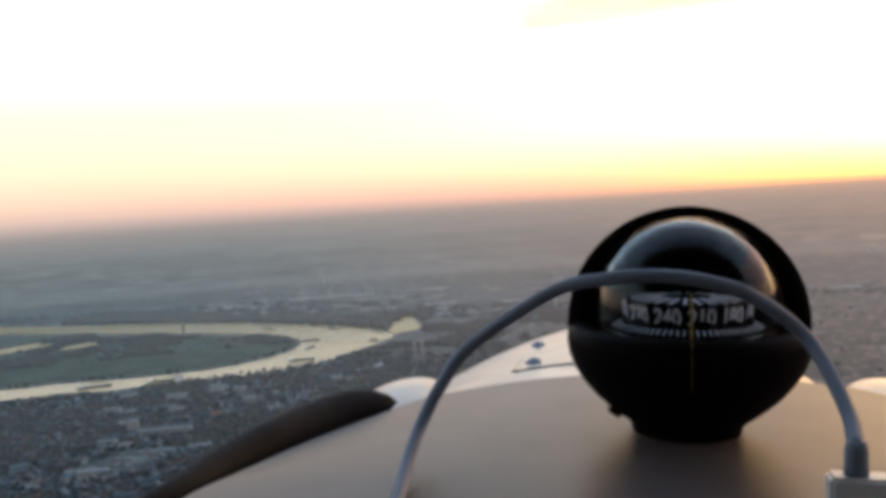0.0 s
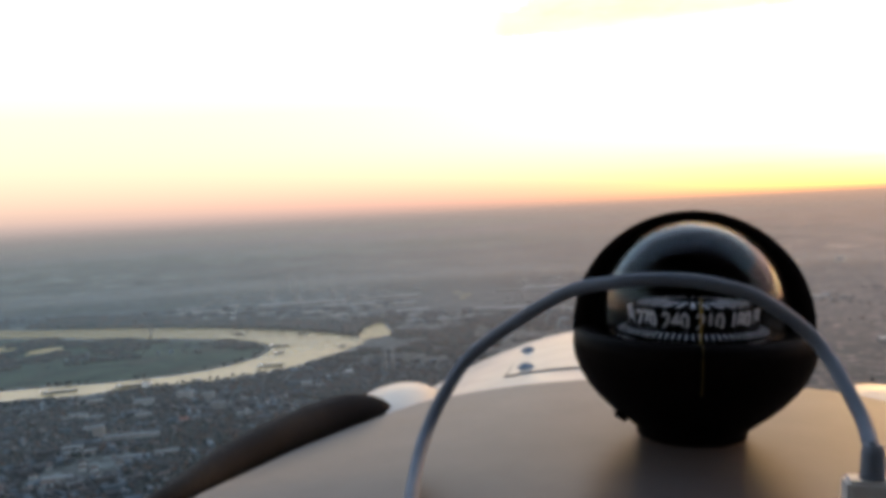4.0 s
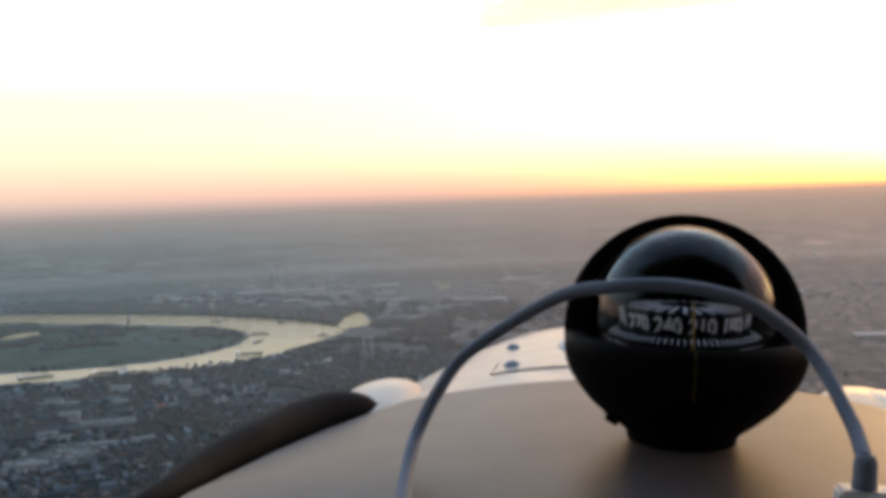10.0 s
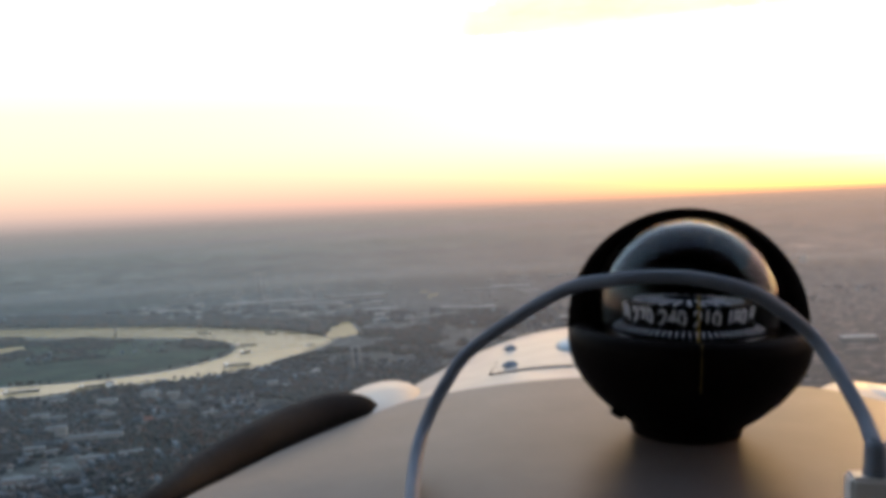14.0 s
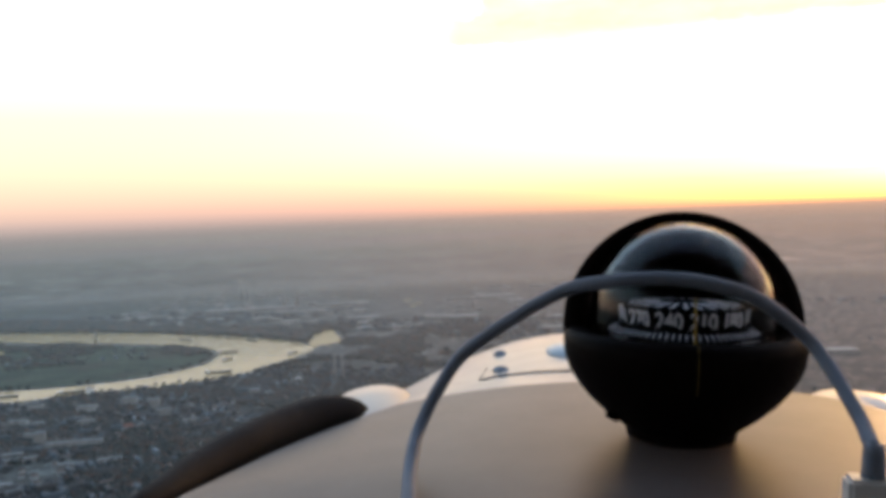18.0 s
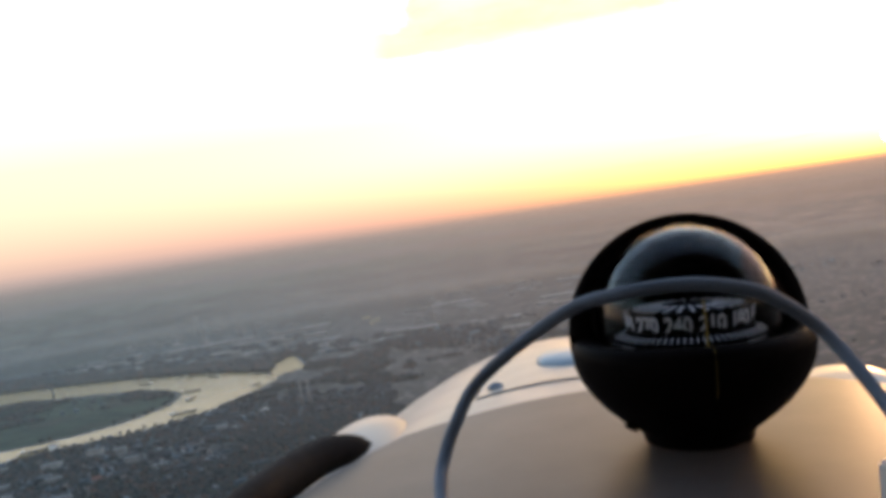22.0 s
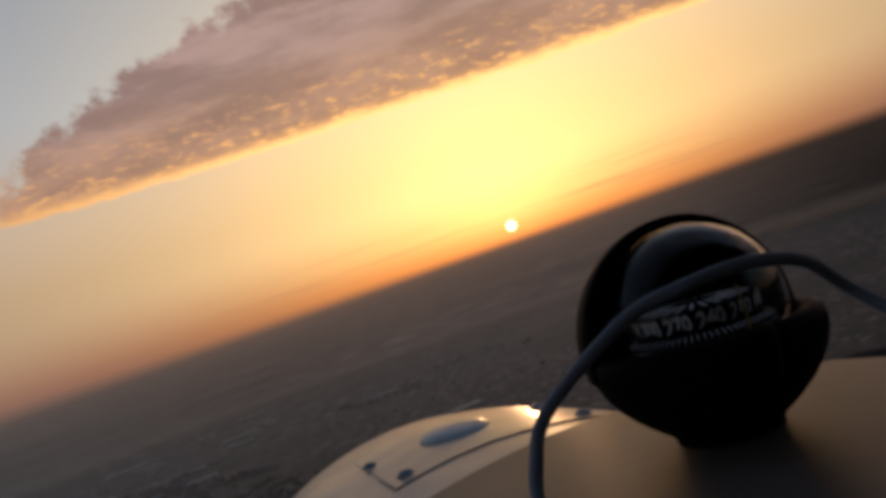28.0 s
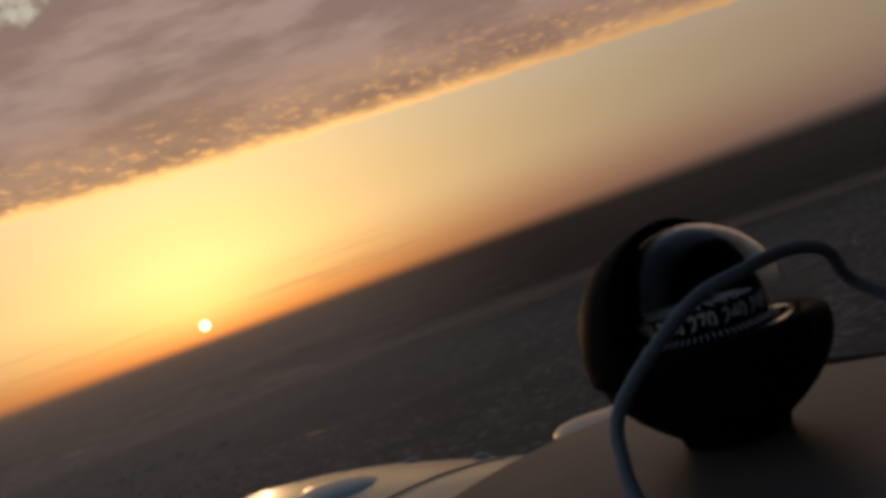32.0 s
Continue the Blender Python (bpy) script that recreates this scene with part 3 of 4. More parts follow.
c = q.mix(q.step(q.noise(0.011, at, 5.0), 0.4, 0.6), (0.017, 0.034, 0.024), (0.030, 0.050, 0.033))
c = q.mix(q.math("MULTIPLY", q.step(q.noise(0.006, at, 4.0), 0.55, 0.62), 0.8), c, (0.035, 0.038, 0.028))
b = q.add("ShaderNodeBsdfPrincipled", {"Base Color": c, "Roughness": 0.9, "Specular IOR Level": 0.1})
q.add("ShaderNodeOutputMaterial", {0: b.outputs[0]})
bm = bmesh.new()
inner = [p for p in ragged([(-2600, 1375), (-1700, 1545), (-1100, 1695), (-845, 1767), (-746, 1782), (-652, 1801), (-550, 1865), (-488, 1965), (-470, 2055), (-474, 2112)], 6, 4.0)]
back = [Vector((x, y, 0)) for x, y in [(-560, 2110), (-700, 2080), (-900, 2010), (-1300, 1900), (-2600, 1750)]]
far_side = [Vector((x, y, 0)) for x, y in [(-480, 2130), (-515, 2200), (-605, 2285), (-800, 2375), (-1010, 2445), (-1225, 2540), (-1900, 2750), (-2600, 2960)]]
f = bm.faces.new([bm.verts.new((p.x, p.y, 0.2)) for p in inner + far_side])
bmesh.ops.triangulate(bm, faces=[f])
tagged(part("meadow", bm, MEADOW), "green riverside meadow inside the river bend", "meadow", kind="structure")


# ---- the aircraft: all of it is set out from the pilot's eye, x right, y ahead, z up ----
CRAFT = Matrix.Translation((0, 0, EYE_H)) @ Matrix.Rotation(radians(-10.0), 4, "Z") @ Matrix.Rotation(radians(3.0), 4, "Y")
BALL = Vector((0.0366, 0.4203, -0.0535))


def in_craft(x=0.0, y=0.0, z=0.0, rz=0.0):
    return CRAFT @ pose(x, y, z, 0, 0, rz)


NEARER = 0.946
CRAFT_S = CRAFT @ Matrix.Scale(NEARER, 4)


def shield_top(x, y=0.45):
    fall = 0.42 + 0.30 * min(1.0, max(0.0, (y - 0.38) / 0.17)) if x < 0.04 else 0.36
    return -0.1122 - fall * (x - 0.04) ** 2


def shield_z(x, y=0.42):
    return NEARER * shield_top(x / NEARER, y / NEARER)


def between(k, y):
    for (a, u), (c, v) in zip(k, k[1:]):
        if y <= c:
            return u + (v - u) * max(0.0, (y - a) / (c - a))
    return k[-1][1]


EDGE_LEFT = [(0.17, 0.250), (0.30, 0.188), (0.37, 0.1755), (0.408, 0.1720), (0.464, 0.1675), (0.490, 0.1625), (0.516, 0.1555), (0.540, 0.1470), (0.560, 0.1360), (0.580, 0.118)]
EDGE_RIGHT = [(0.17, 0.349), (0.30, 0.282), (0.412, 0.215), (0.478, 0.186), (0.545, 0.164), (0.565, 0.150), (0.580, 0.132)]


shield = thing("glareshield", CRAFT_S, "grey-brown vinyl glareshield on top of the instrument panel", "glareshield")


def shield_at(u, v):
    y = 0.17 + u * (0.580 - 0.17)
    x = v * between(EDGE_LEFT if v < 0 else EDGE_RIGHT, y)
    y -= 0.010 * v * v * max(0.0, (u - 0.8) / 0.2)
    drop = 0.012 * max(0.0, 1 - u * 12) ** 2
    z = shield_top(x, y)
    return (x, y, z - drop)


part("top", sheet(shield_at, [0, 0.02, 0.05, 0.09] + span(0.13, 1.0, 26), span(-1, 1, 41), 0.006), M_SHIELD, shield, smooth=True)
# padded rolls: the left one lies just outside the vinyl's edge and hardly rises over it
line = spline([(-0.265, 0.18, -0.172), (-0.216, 0.30, -0.146), (-0.1985, 0.388, -0.1408), (-0.1967, 0.442, -0.1408), (-0.1881, 0.490, -0.1388), (-0.1798, 0.530, -0.1384), (-0.1661, 0.563, -0.1366), (-0.1425, 0.588, -0.1376)], 6)
thick = [(0.18, 0.005), (0.372, 0.0058), (0.405, 0.0072), (0.442, 0.0094), (0.490, 0.0111), (0.530, 0.0119), (0.563, 0.0112), (0.575, 0.0096), (0.583, 0.0062), (0.588, 0.0008)]
part("edge_roll", tube(line, [between(thick, p.y) for p in line], 20), M_ROLL, shield, "black padded edge roll", smooth=True)
line = spline([(0.318, 0.18, -0.1915), (0.265, 0.30, -0.1705), (0.228, 0.40, -0.1457), (0.2100, 0.470, -0.1367), (0.1930, 0.526, -0.1330), (0.1845, 0.552, -0.1371), (0.178, 0.572, -0.1465)], 6)
thick = [(0.18, 0.0074), (0.44, 0.0148), (0.545, 0.0140), (0.560, 0.0100), (0.572, 0.0008)]
part("edge_roll", tube(line, [between(thick, p.y) for p in line], 20), M_ROLL, shield, "black padded edge roll", smooth=True)

# instrument panel and unseen cabin walls that close the place
panel = thing("instrument_panel", CRAFT, "dark grey instrument panel below the glareshield", "panel", kind="structure")
part("panel_face", box(bmesh.new(), (0.60, 0.02, 0.36), (0.0, 0.20, -0.375), 0.004), M_TRIM, panel)
cabin = thing("wall_cabin", CRAFT, "plain grey unseen cabin walls, with roof and rear sides shading the glareshield", "cabin wall", kind="structure")
part("floor", box(bmesh.new(), (1.1, 1.75, 0.02), (0, -0.55, -0.80), 0.004), M_TRIM, cabin)
for s in (-1, 1):
    part("side_wall", box(bmesh.new(), (0.02, 1.72, 0.58), (s * 0.55, -0.55, -0.50), 0.004), M_TRIM, cabin)
    part("front_corner", box(bmesh.new(), (0.25, 0.02, 0.55), (s * 0.42, 0.22, -0.51), 0.004), M_TRIM, cabin)
# unseen roof and rear sides, added to keep sky light off compass and glareshield
part("roof_lining", box(bmesh.new(), (1.1, 1.80, 0.02), (0, -0.51, 0.25), 0.004), M_TRIM, cabin)
for s in (-1, 1):
    part("rear_side_panel", box(bmesh.new(), (0.02, 1.38, 0.45), (s * 0.55, -0.72, 0.012), 0.004), M_TRIM, cabin)
part("rear_bulkhead", box(bmesh.new(), (1.12, 0.03, 1.10), (0, -1.42, -0.24), 0.006), M_TRIM, cabin)

for s in (-1, 1):
    part("footwell_side", box(bmesh.new(), (0.02, 0.36, 0.46), (s * 0.27, 0.39, -0.50), 0.004), M_TRIM, cabin)
part("footwell_floor", box(bmesh.new(), (0.54, 0.36, 0.02), (0, 0.39, -0.72), 0.004), M_TRIM, cabin)
# ---- cowling ----
cowl = thing("engine_cowling", CRAFT_S, "glossy cream-white engine cowling seen beyond the glareshield", "cowling")
COWL = [(0.575, -0.1265, 1.25), (0.66, -0.1252, 1.4), (0.75, -0.1255, 1.6), (0.83, -0.1262, 1.75), (0.90, -0.1290, 1.9), (0.98, -0.1370, 2.0), (1.06, -0.1500, 2.1), (1.14, -0.170, 2.3), (1.22, -0.205, 2.6), (1.28, -0.26, 3.0)]


def cowl_z(x, y):
    for (a, z0, k0), (c, z1, k1) in zip(COWL, COWL[1:]):
        if y <= c:
            w = max(0.0, (y - a) / (c - a))
            return z0 + (z1 - z0) * w - (k0 + (k1 - k0) * w) * x * x
    return COWL[-1][1] - COWL[-1][2] * x * x


part("upper_shell", sheet(lambda u, v: (v, u, cowl_z(v, u)), span(0.575, 1.28, 40), span(-0.26, 0.26, 41), 0.004), M_COWL, cowl, smooth=True)
for s in (-1, 1):
    bm = bmesh.new()
    bmesh.ops.create_uvsphere(bm, u_segments=32, v_segments=16, radius=1.0)
    bmesh.ops.transform(bm, matrix=pose(-0.1610 if s < 0 else 0.1830, 0.665, -0.1600 if s < 0 else -0.1500) @ Matrix.Diagonal((0.0320 if s < 0 else 0.036, 0.085, 0.0155, 1)), verts=bm.verts[:])
    cheek = part("cheek_fairing", bm, M_COWL, cowl, smooth=True)
    if s > 0:
        # reflection of the blue sky, shaped as a raised cap and coloured in
        bm = bmesh.new()
        bmesh.ops.create_uvsphere(bm, u_segments=32, v_segments=16, radius=1.0)
        bmesh.ops.transform(bm, matrix=pose(0.1900, 0.668, -0.1500) @ Matrix.Diagonal((0.0235, 0.062, 0.0168, 1)), verts=bm.verts[:])
        part("blue_grey_panel", bm, M_BLISTER_SKY, cheek, "blue-grey cap on the fairing, coloured as reflected sky", smooth=True)


def keel(u, v):
    """Lower half of the nose: v runs from one side under the belly to the other."""
    a = math.pi * v
    top = cowl_z(0.26, u) - 0.002
    deep = 0.42 - 0.55 * max(0.0, u - 0.9) ** 1.5
    c, s_ = math.cos(a), math.sin(a)
    return (0.26 * math.copysign(abs(c) ** 0.5, c), u, top - deep * abs(s_) ** 0.7)


part("lower_shell", sheet(keel, span(0.575, 1.28, 20), span(0, 1, 33), 0.003), M_COWL, cowl, smooth=True)
nose = bmesh.new()
rim = [nose.verts.new(keel(1.279, v)) for v in span(0, 1, 33)] + [nose.verts.new((v, 1.279, cowl_z(v, 1.279) - 0.004)) for v in span(-0.24, 0.24, 15)]
nose.faces.new(rim)
bmesh.ops.solidify(nose, geom=nose.faces[:], thickness=0.004)
part("nose_plate", nose, M_COWL, cowl)
# hatch: a thin plate with a gap round it
bm = sheet(lambda u, v: (v, u, cowl_z(v, u) + 0.0012), span(0.682, 0.86, 12), span(-0.079, 0.075, 12), 0.001)
hatch = part("access_hatch", bm, M_COWL, cowl, smooth=True)
seam = [(-0.0805, 0.740), (-0.0805, 0.681), (-0.04, 0.681), (0.0765, 0.681), (0.0765, 0.862)]
for a, c in zip(seam, seam[1:]):
    pts = [Vector((x, y, cowl_z(x, y) + 0.0006)) for x, y in zip(span(a[0], c[0], 12), span(a[1], c[1], 12))]
    part("seam", tube(pts, 0.00036, 6), M_SEAM, hatch)
for x, y, r in ((-0.0752, 0.800, 0.0066), (-0.0663, 0.703, 0.0070), (0.071, 0.703, 0.0070), (0.071, 0.800, 0.0066)):
    bm = lathe([(0.0, 0.0042), (r * 0.35, 0.0040), (r * 0.65, 0.0030), (r * 0.82, 0.0016), (r, 0.0009), (r * 1.02, 0.0)], 24)
    bmesh.ops.translate(bm, vec=(x, y, cowl_z(x, y) + 0.001), verts=bm.verts[:])
    part("fastener", bm, M_STEEL, hatch, "domed steel fastener", smooth=True)
bm = bmesh.new()
bmesh.ops.create_uvsphere(bm, u_segments=28, v_segments=14, radius=1.0)
bmesh.ops.transform(bm, matrix=pose(-0.008, 0.775, cowl_z(-0.008, 0.775)) @ Matrix.Diagonal((0.028, 0.040, 0.008, 1)), verts=bm.verts[:])
part("blister", bm, M_BLISTER_SKY, hatch, "low grey blister on the hatch", smooth=True)

# ---- compass ----
GROUND_Z = shield_z(BALL.x) - BALL.z
compass = thing("compass", in_craft(BALL.x, BALL.y, BALL.z), "black ball compass with clear dome standing on the glareshield", "compass")
g = GROUND_Z
part("housing", lathe([(0.0, -0.0125), (0.0385, -0.0118), (0.0395, -0.0085), (0.0425, -0.0062), (0.0480, -0.0058), (0.0512, -0.0080), (0.0516, -0.0120), (0.0508, -0.0180), (0.0484, -0.0240), (0.0448, -0.0297), (0.0398, -0.0356),
                       (0.0340, -0.0408), (0.0288, -0.0448), (0.0250, -0.0475), (0.0236, -0.0497), (0.0234, g + 0.0008), (0.0, g + 0.0005)], 64), M_BLACK, compass, smooth=True)
# hood: part of a shell ahead of the dome, open towards the pilot
bm = bmesh.new()
rows = []
for i in range(25):
    th = radians(2 + 100 * i / 24)
    rows.append([])
    for j in range(33):
        ph = radians(-94 + 188 * j / 32)
        rows[-1].append(Vector((math.sin(th) * math.sin(ph), math.sin(th) * math.cos(ph), math.cos(th))))


def shell(r, lift, tall):
    return [[bm.verts.new((p.x * r, p.y * r * 0.90 + 0.007, p.z * r * tall + lift)) for p in row] for row in rows]


so, si = shell(0.0520, -0.0058, 0.985), shell(0.0404, 0.0015, 1.0)
for i in range(24):
    for j in range(32):
        bm.faces.new((so[i][j], so[i][j + 1], so[i + 1][j + 1], so[i + 1][j]))
        bm.faces.new((si[i][j], si[i + 1][j], si[i + 1][j + 1], si[i][j + 1]))
for j in range(32):
    bm.faces.new((so[0][j], si[0][j], si[0][j + 1], so[0][j + 1]))
    bm.faces.new((so[24][j], so[24][j + 1], si[24][j + 1], si[24][j]))
for i in range(24):
    bm.faces.new((so[i][0], so[i + 1][0], si[i + 1][0], si[i][0]))
    bm.faces.new((so[i][32], si[i][32], si[i + 1][32], so[i + 1][32]))
part("hood", bm, M_BLACK, compass, smooth=True)


def dome_profile(r0, r1):
    outer = [(r0 * math.sin(radians(a)), r0 * math.cos(radians(a))) for a in span(0, 104, 27)]
    inner = [(r1 * math.sin(radians(a)), r1 * math.cos(radians(a))) for a in span(104, 0, 27)]
    return outer + inner


dome = part("dome", lathe([(r, z + 0.0015) for r, z in dome_profile(0.0390, 0.0384)], 64), M_DOME, compass, "clear glass dome", smooth=True)
dome.visible_shadow = False
card = part("card", lathe([(0.0, 0.0066), (0.006, 0.0066), (0.020, 0.0058), (0.0257, 0.0050), (0.0272, -0.0042), (0.0338, -0.0074), (0.0338, -0.0082), (0.0, -0.0084)], 72), M_CARD, compass, "black card with white degree marks", smooth=False)
card.matrix_local = Matrix.Translation((0, 0, 0.0001))
AFT = 185.2 - 227.0  # card value that faces aft, in the craft's own bearing


def numeral(text, size):
    cu = bpy.data.curves.new("numeral", "FONT")
    cu.body, cu.size, cu.align_x, cu.align_y, cu.extrude, cu.offset = text, size, "CENTER", "CENTER", 0.00012, 0.00022
    tmp = bpy.data.objects.new("numeral_curve", cu)
    scene.collection.objects.link(tmp)
    me = bpy.data.meshes.new_from_object(tmp.evaluated_get(bpy.context.evaluated_depsgraph_get()))
    bpy.data.objects.remove(tmp)
    me.materials.append(M_INK)
    return me


for v in range(150, 361, 30):
    a = radians(v + AFT)
    ob = new("numeral", numeral(str(v % 360), 0.0096))
    ob.parent = card
    ob.matrix_local = Matrix.Translation((math.sin(a) * 0.0267, math.cos(a) * 0.0267, 0.0002)) @ Matrix.Rotation(math.pi - a, 4, "Z") @ Matrix.Rotation(radians(98), 4, "X") @ Matrix.Diagonal((0.80, 1, 1, 1))
for kind, r0, r1, z0, z1, stepdeg, w in (("tick", 0.0282, 0.0322, -0.0047, -0.0066, 5, 0.00055), ("dash", 0.0110, 0.0236, 0.0062, 0.0053, 15, 0.0013)):
    for v in range(0, 360, stepdeg):
        a = radians(v + AFT)
        bm = bmesh.new()
        box(bm, (w, r1 - r0, 0.0003))
        ob = part(kind, bm, M_INK, card)
        ob.matrix_local = Matrix.Rotation(-a, 4, "Z") @ pose(0, (r0 + r1) / 2, (z0 + z1) / 2 + 0.0003, -25.9 if kind == "tick" else -4.3)
line = [Vector((0.001, -0.0362 * math.cos(radians(a)), 0.0362 * math.sin(radians(a)))) for a in span(18, -16, 10)]
part("lubber_line", tube(line, 0.00042, 8), M_YELLOW, compass, "thin yellow lubber line", smooth=True)
line = [Vector((0.0008, -r - 0.0002, z)) for r, z in ((0.0425, -0.0058), (0.0482, -0.0054), (0.0514, -0.0078), (0.0518, -0.0105), (0.0517, -0.0125), (0.0509, -0.0180), (0.0485, -0.0240), (0.0476, -0.0256))]
part("index_line", tube(line, 0.00035, 8), M_INDEX, compass, "faint yellow index line below the dome", smooth=True)
bm = bmesh.new()
box(bm, (0.0085, 0.006, 0.003), (-0.0300, -0.0175, -0.0412), 0.0015, Matrix.Rotation(radians(28), 4, "Y"))
part("clamp_screw", bm, M_BLACK, compass)

# ---- charging cable ----
CAB = [(-0.204, 0.335, -0.318), (-0.1985, 0.359, -0.283), (-0.1905, 0.373, -0.257), (-0.1715, 0.382, -0.217), (-0.136, 0.388, -0.169), (-0.045, 0.378, -0.1085), (0.015, 0.367, -0.0945),
       (0.068, 0.363, -0.091), (0.117, 0.363, -0.0965), (0.162, 0.366, -0.112), (0.2135, 0.372, -0.154), (0.2555, 0.345, -0.222), (0.2725, 0.318, -0.264)]
cable = thing("charging_cable", CRAFT, "grey round charging cable arching before the compass", "cable")
tail = [(x, y, shield_z(x, y) + 0.0029) for x, y in ((-0.0410, 0.20), (-0.0496, 0.24), (-0.0592, 0.285))]
pts = spline(tail + [(x * y, y, z * y) for x, y, z in CAB], 8)
for p in pts:
    p.z = max(p.z, shield_z(p.x, p.y) + 0.0029)
part("lead", tube(pts, 0.0027, 16), M_CABLE, cable, smooth=True)
end = pts[-1]
bm = lathe([(0.0, 0.0025), (0.003, 0.0025), (0.0036, 0.0), (0.0038, -0.006), (0.0040, -0.0095), (0.0, -0.0095)], 20)
bmesh.ops.translate(bm, vec=end, verts=bm.verts[:])
part("strain_relief", bm, M_CABLE, cable, smooth=True)
bm = box(bmesh.new(), (0.0190, 0.0105, end.z - 0.0085 - shield_z(end.x)), (end.x + 0.001, end.y, (end.z - 0.0085 + shield_z(end.x)) / 2), 0.0012)
part("plug", bm, M_PLUG, cable, "white plastic plug block")


# ---- things on the land ----
rng = random.Random(7)


def inside(x, y, poly):
    hit = False
    for i in range(len(poly)):
        a, c = poly[i], poly[i - 1]
        if (a.y > y) != (c.y > y) and x < (c.x - a.x) * (y - a.y) / (c.y - a.y) + a.x:
            hit = not hit
    return hit


RIVER_COARSE = [Vector((x, y, 0)) for x, y in FAR_BANK + NEAR_BANK]


MEADOW_EDGE = inner + back


def on_water(x, y, pad=18.0):
    if -330 < x < -150 and 2100 < y < 2500 and (inside(x, y, BASIN) or inside(x, y + 24, BASIN) or inside(x, y + 50, BASIN) or inside(x - 12, y, BASIN)):
        return True
    if any(((x - cx) / (rx + 10)) ** 2 + ((y - cy + 30) / (ry + 55)) ** 2 < 1 for cx, cy, rx, ry, tn in PONDS):
        return True
    return any(inside(x + u, y + v, RIVER_COARSE) for u, v in ((0, 0), (pad, 0), (-pad, 0), (0, pad * 1.6), (0, -pad * 1.6)))


# barges
def barge(x, y, turn, length, laden):
    t = thing("barge", pose(x, y, 0.35, 0, 0, turn), "long dark inland cargo barge afloat on the river", "barge", "barges on the river")
    w, h = length * 0.11, 2.6
    bm = bmesh.new()
    plan = [(-0.5, -0.42), (-0.47, -0.5), (0.36, -0.5), (0.46, -0.28), (0.5, 0.0), (0.46, 0.28), (0.36, 0.5), (-0.47, 0.5), (-0.5, 0.42)]
    lo = [bm.verts.new((a * length * 0.985, c * w * 0.94, -0.3)) for a, c in plan]
    hi = [bm.verts.new((a * length, c * w, h + (0.7 if a > 0.4 else 0))) for a, c in plan]
    for i in range(len(plan)):
        j = (i + 1) % len(plan)
        bm.faces.new((lo[i], lo[j], hi[j], hi[i]))
    bm.faces.new(hi), bm.faces.new(lo[::-1])
    part("hull", bm, M_HULL, t)
    for i in range(laden):
        a = -0.28 + 0.66 * (i + 0.5) / laden
        part("hatch_cover", box(bmesh.new(), (length * 0.62 / laden, w * 0.8, 1.1), (a * length, 0, h + 0.5), 0.2), M_HATCHES, t)
    part("wheelhouse", box(bmesh.new(), (length * 0.06, w * 0.5, 3.2), (-0.38 * length, 0, h + 1.6), 0.2), M_WHITE, t)
    part("deckhouse", box(bmesh.new(), (length * 0.09, w * 0.7, 1.8), (-0.44 * length, 0, h + 0.9), 0.2), M_WHITE, t)
    return t


for x, y, turn, length, laden in [(-441, 2139, 8, 46, 4), (-420, 2030, 70, 40, 4), (-404, 1862, 16, 52, 5), (-757, 1690, 18, 62, 5), (-288, 2080, 62, 34, 3), (-637, 1712, 20, 46, 4),
                                  (-600, 2400, 150, 48, 4), (-420, 2330, 140, 40, 3)]:
    barge(x, y, turn, length, laden)


# larger buildings that stand out
def block(name, x, y, turn, w, d, h, label, category, storeys=0, mat=None, top=None):
    t = thing(name, pose(x, y, 0, 0, 0, turn), label, category)
    part("wall", box(bmesh.new(), (w, d, h), (0, 0, h / 2)), mat or M_WALL, t)
    part("roof", box(bmesh.new(), (w + 0.6, d + 0.6, 0.7), (0, 0, h + 0.35), 0.15), top or M_FLAT, t)
    for k in range(storeys):
        z = h * (k + 0.55) / storeys
        part("window_band", box(bmesh.new(), (w * 0.92, 0.12, h / storeys * 0.42), (0, -d / 2 - 0.04, z)), M_SEAM, t)
    return t


BLOCKS = [(-532, 1302, 8, 15, 12, 19, 6), (-478, 1280, 9, 74, 13, 10, 3), (-540, 1232, 16, 26, 14, 8, 3), (-522, 1214, 28, 40, 10, 6, 2), (-497, 1084, 10, 48, 13, 8, 3), (-470, 1062, 60, 30, 11, 7, 2),
          (-486, 1556, 4, 34, 14, 16, 5), (-444, 1546, 6, 27, 13, 13, 4), (-542, 1516, 6, 42, 15, 13, 4), (-444, 1176, 12, 44, 11, 6, 2), (-400, 1190, 20, 42, 11, 7, 2), (-290, 1606, 8, 26, 12, 11, 4), (-266, 1590, 12, 18, 11, 9, 3),
          (-620, 1440, 5, 40, 12, 9, 3), (-585, 1425, 8, 30, 11, 8, 3), (-510, 1420, 10, 34, 11, 9, 3), (-410, 1480, 14, 30, 11, 9, 3), (-640, 1560, 4, 36, 12, 9, 3), (-350, 1400, 20, 32, 11, 8, 3), (-560, 1350, 6, 36, 11, 8, 3)]
for i, (x, y, turn, w, d, h, st) in enumerate(BLOCKS):
    w *= 1.0 if i < 4 else 0.72
    block("apartment_block", x, y, turn, w, d, h, "pale flat-roofed apartment block among trees", "building", st)
villa = thing("villa", pose(-602, 1705, 0, 0, 0, 8), "white house close to the river bank", "house")
part("wall", box(bmesh.new(), (13, 10, 9), (0, 0, 4.5)), M_WHITE, villa)
part("roof", box(bmesh.new(), (14, 11, 0.8), (0, 0, 9.4), 0.2), M_ROOF, villa)
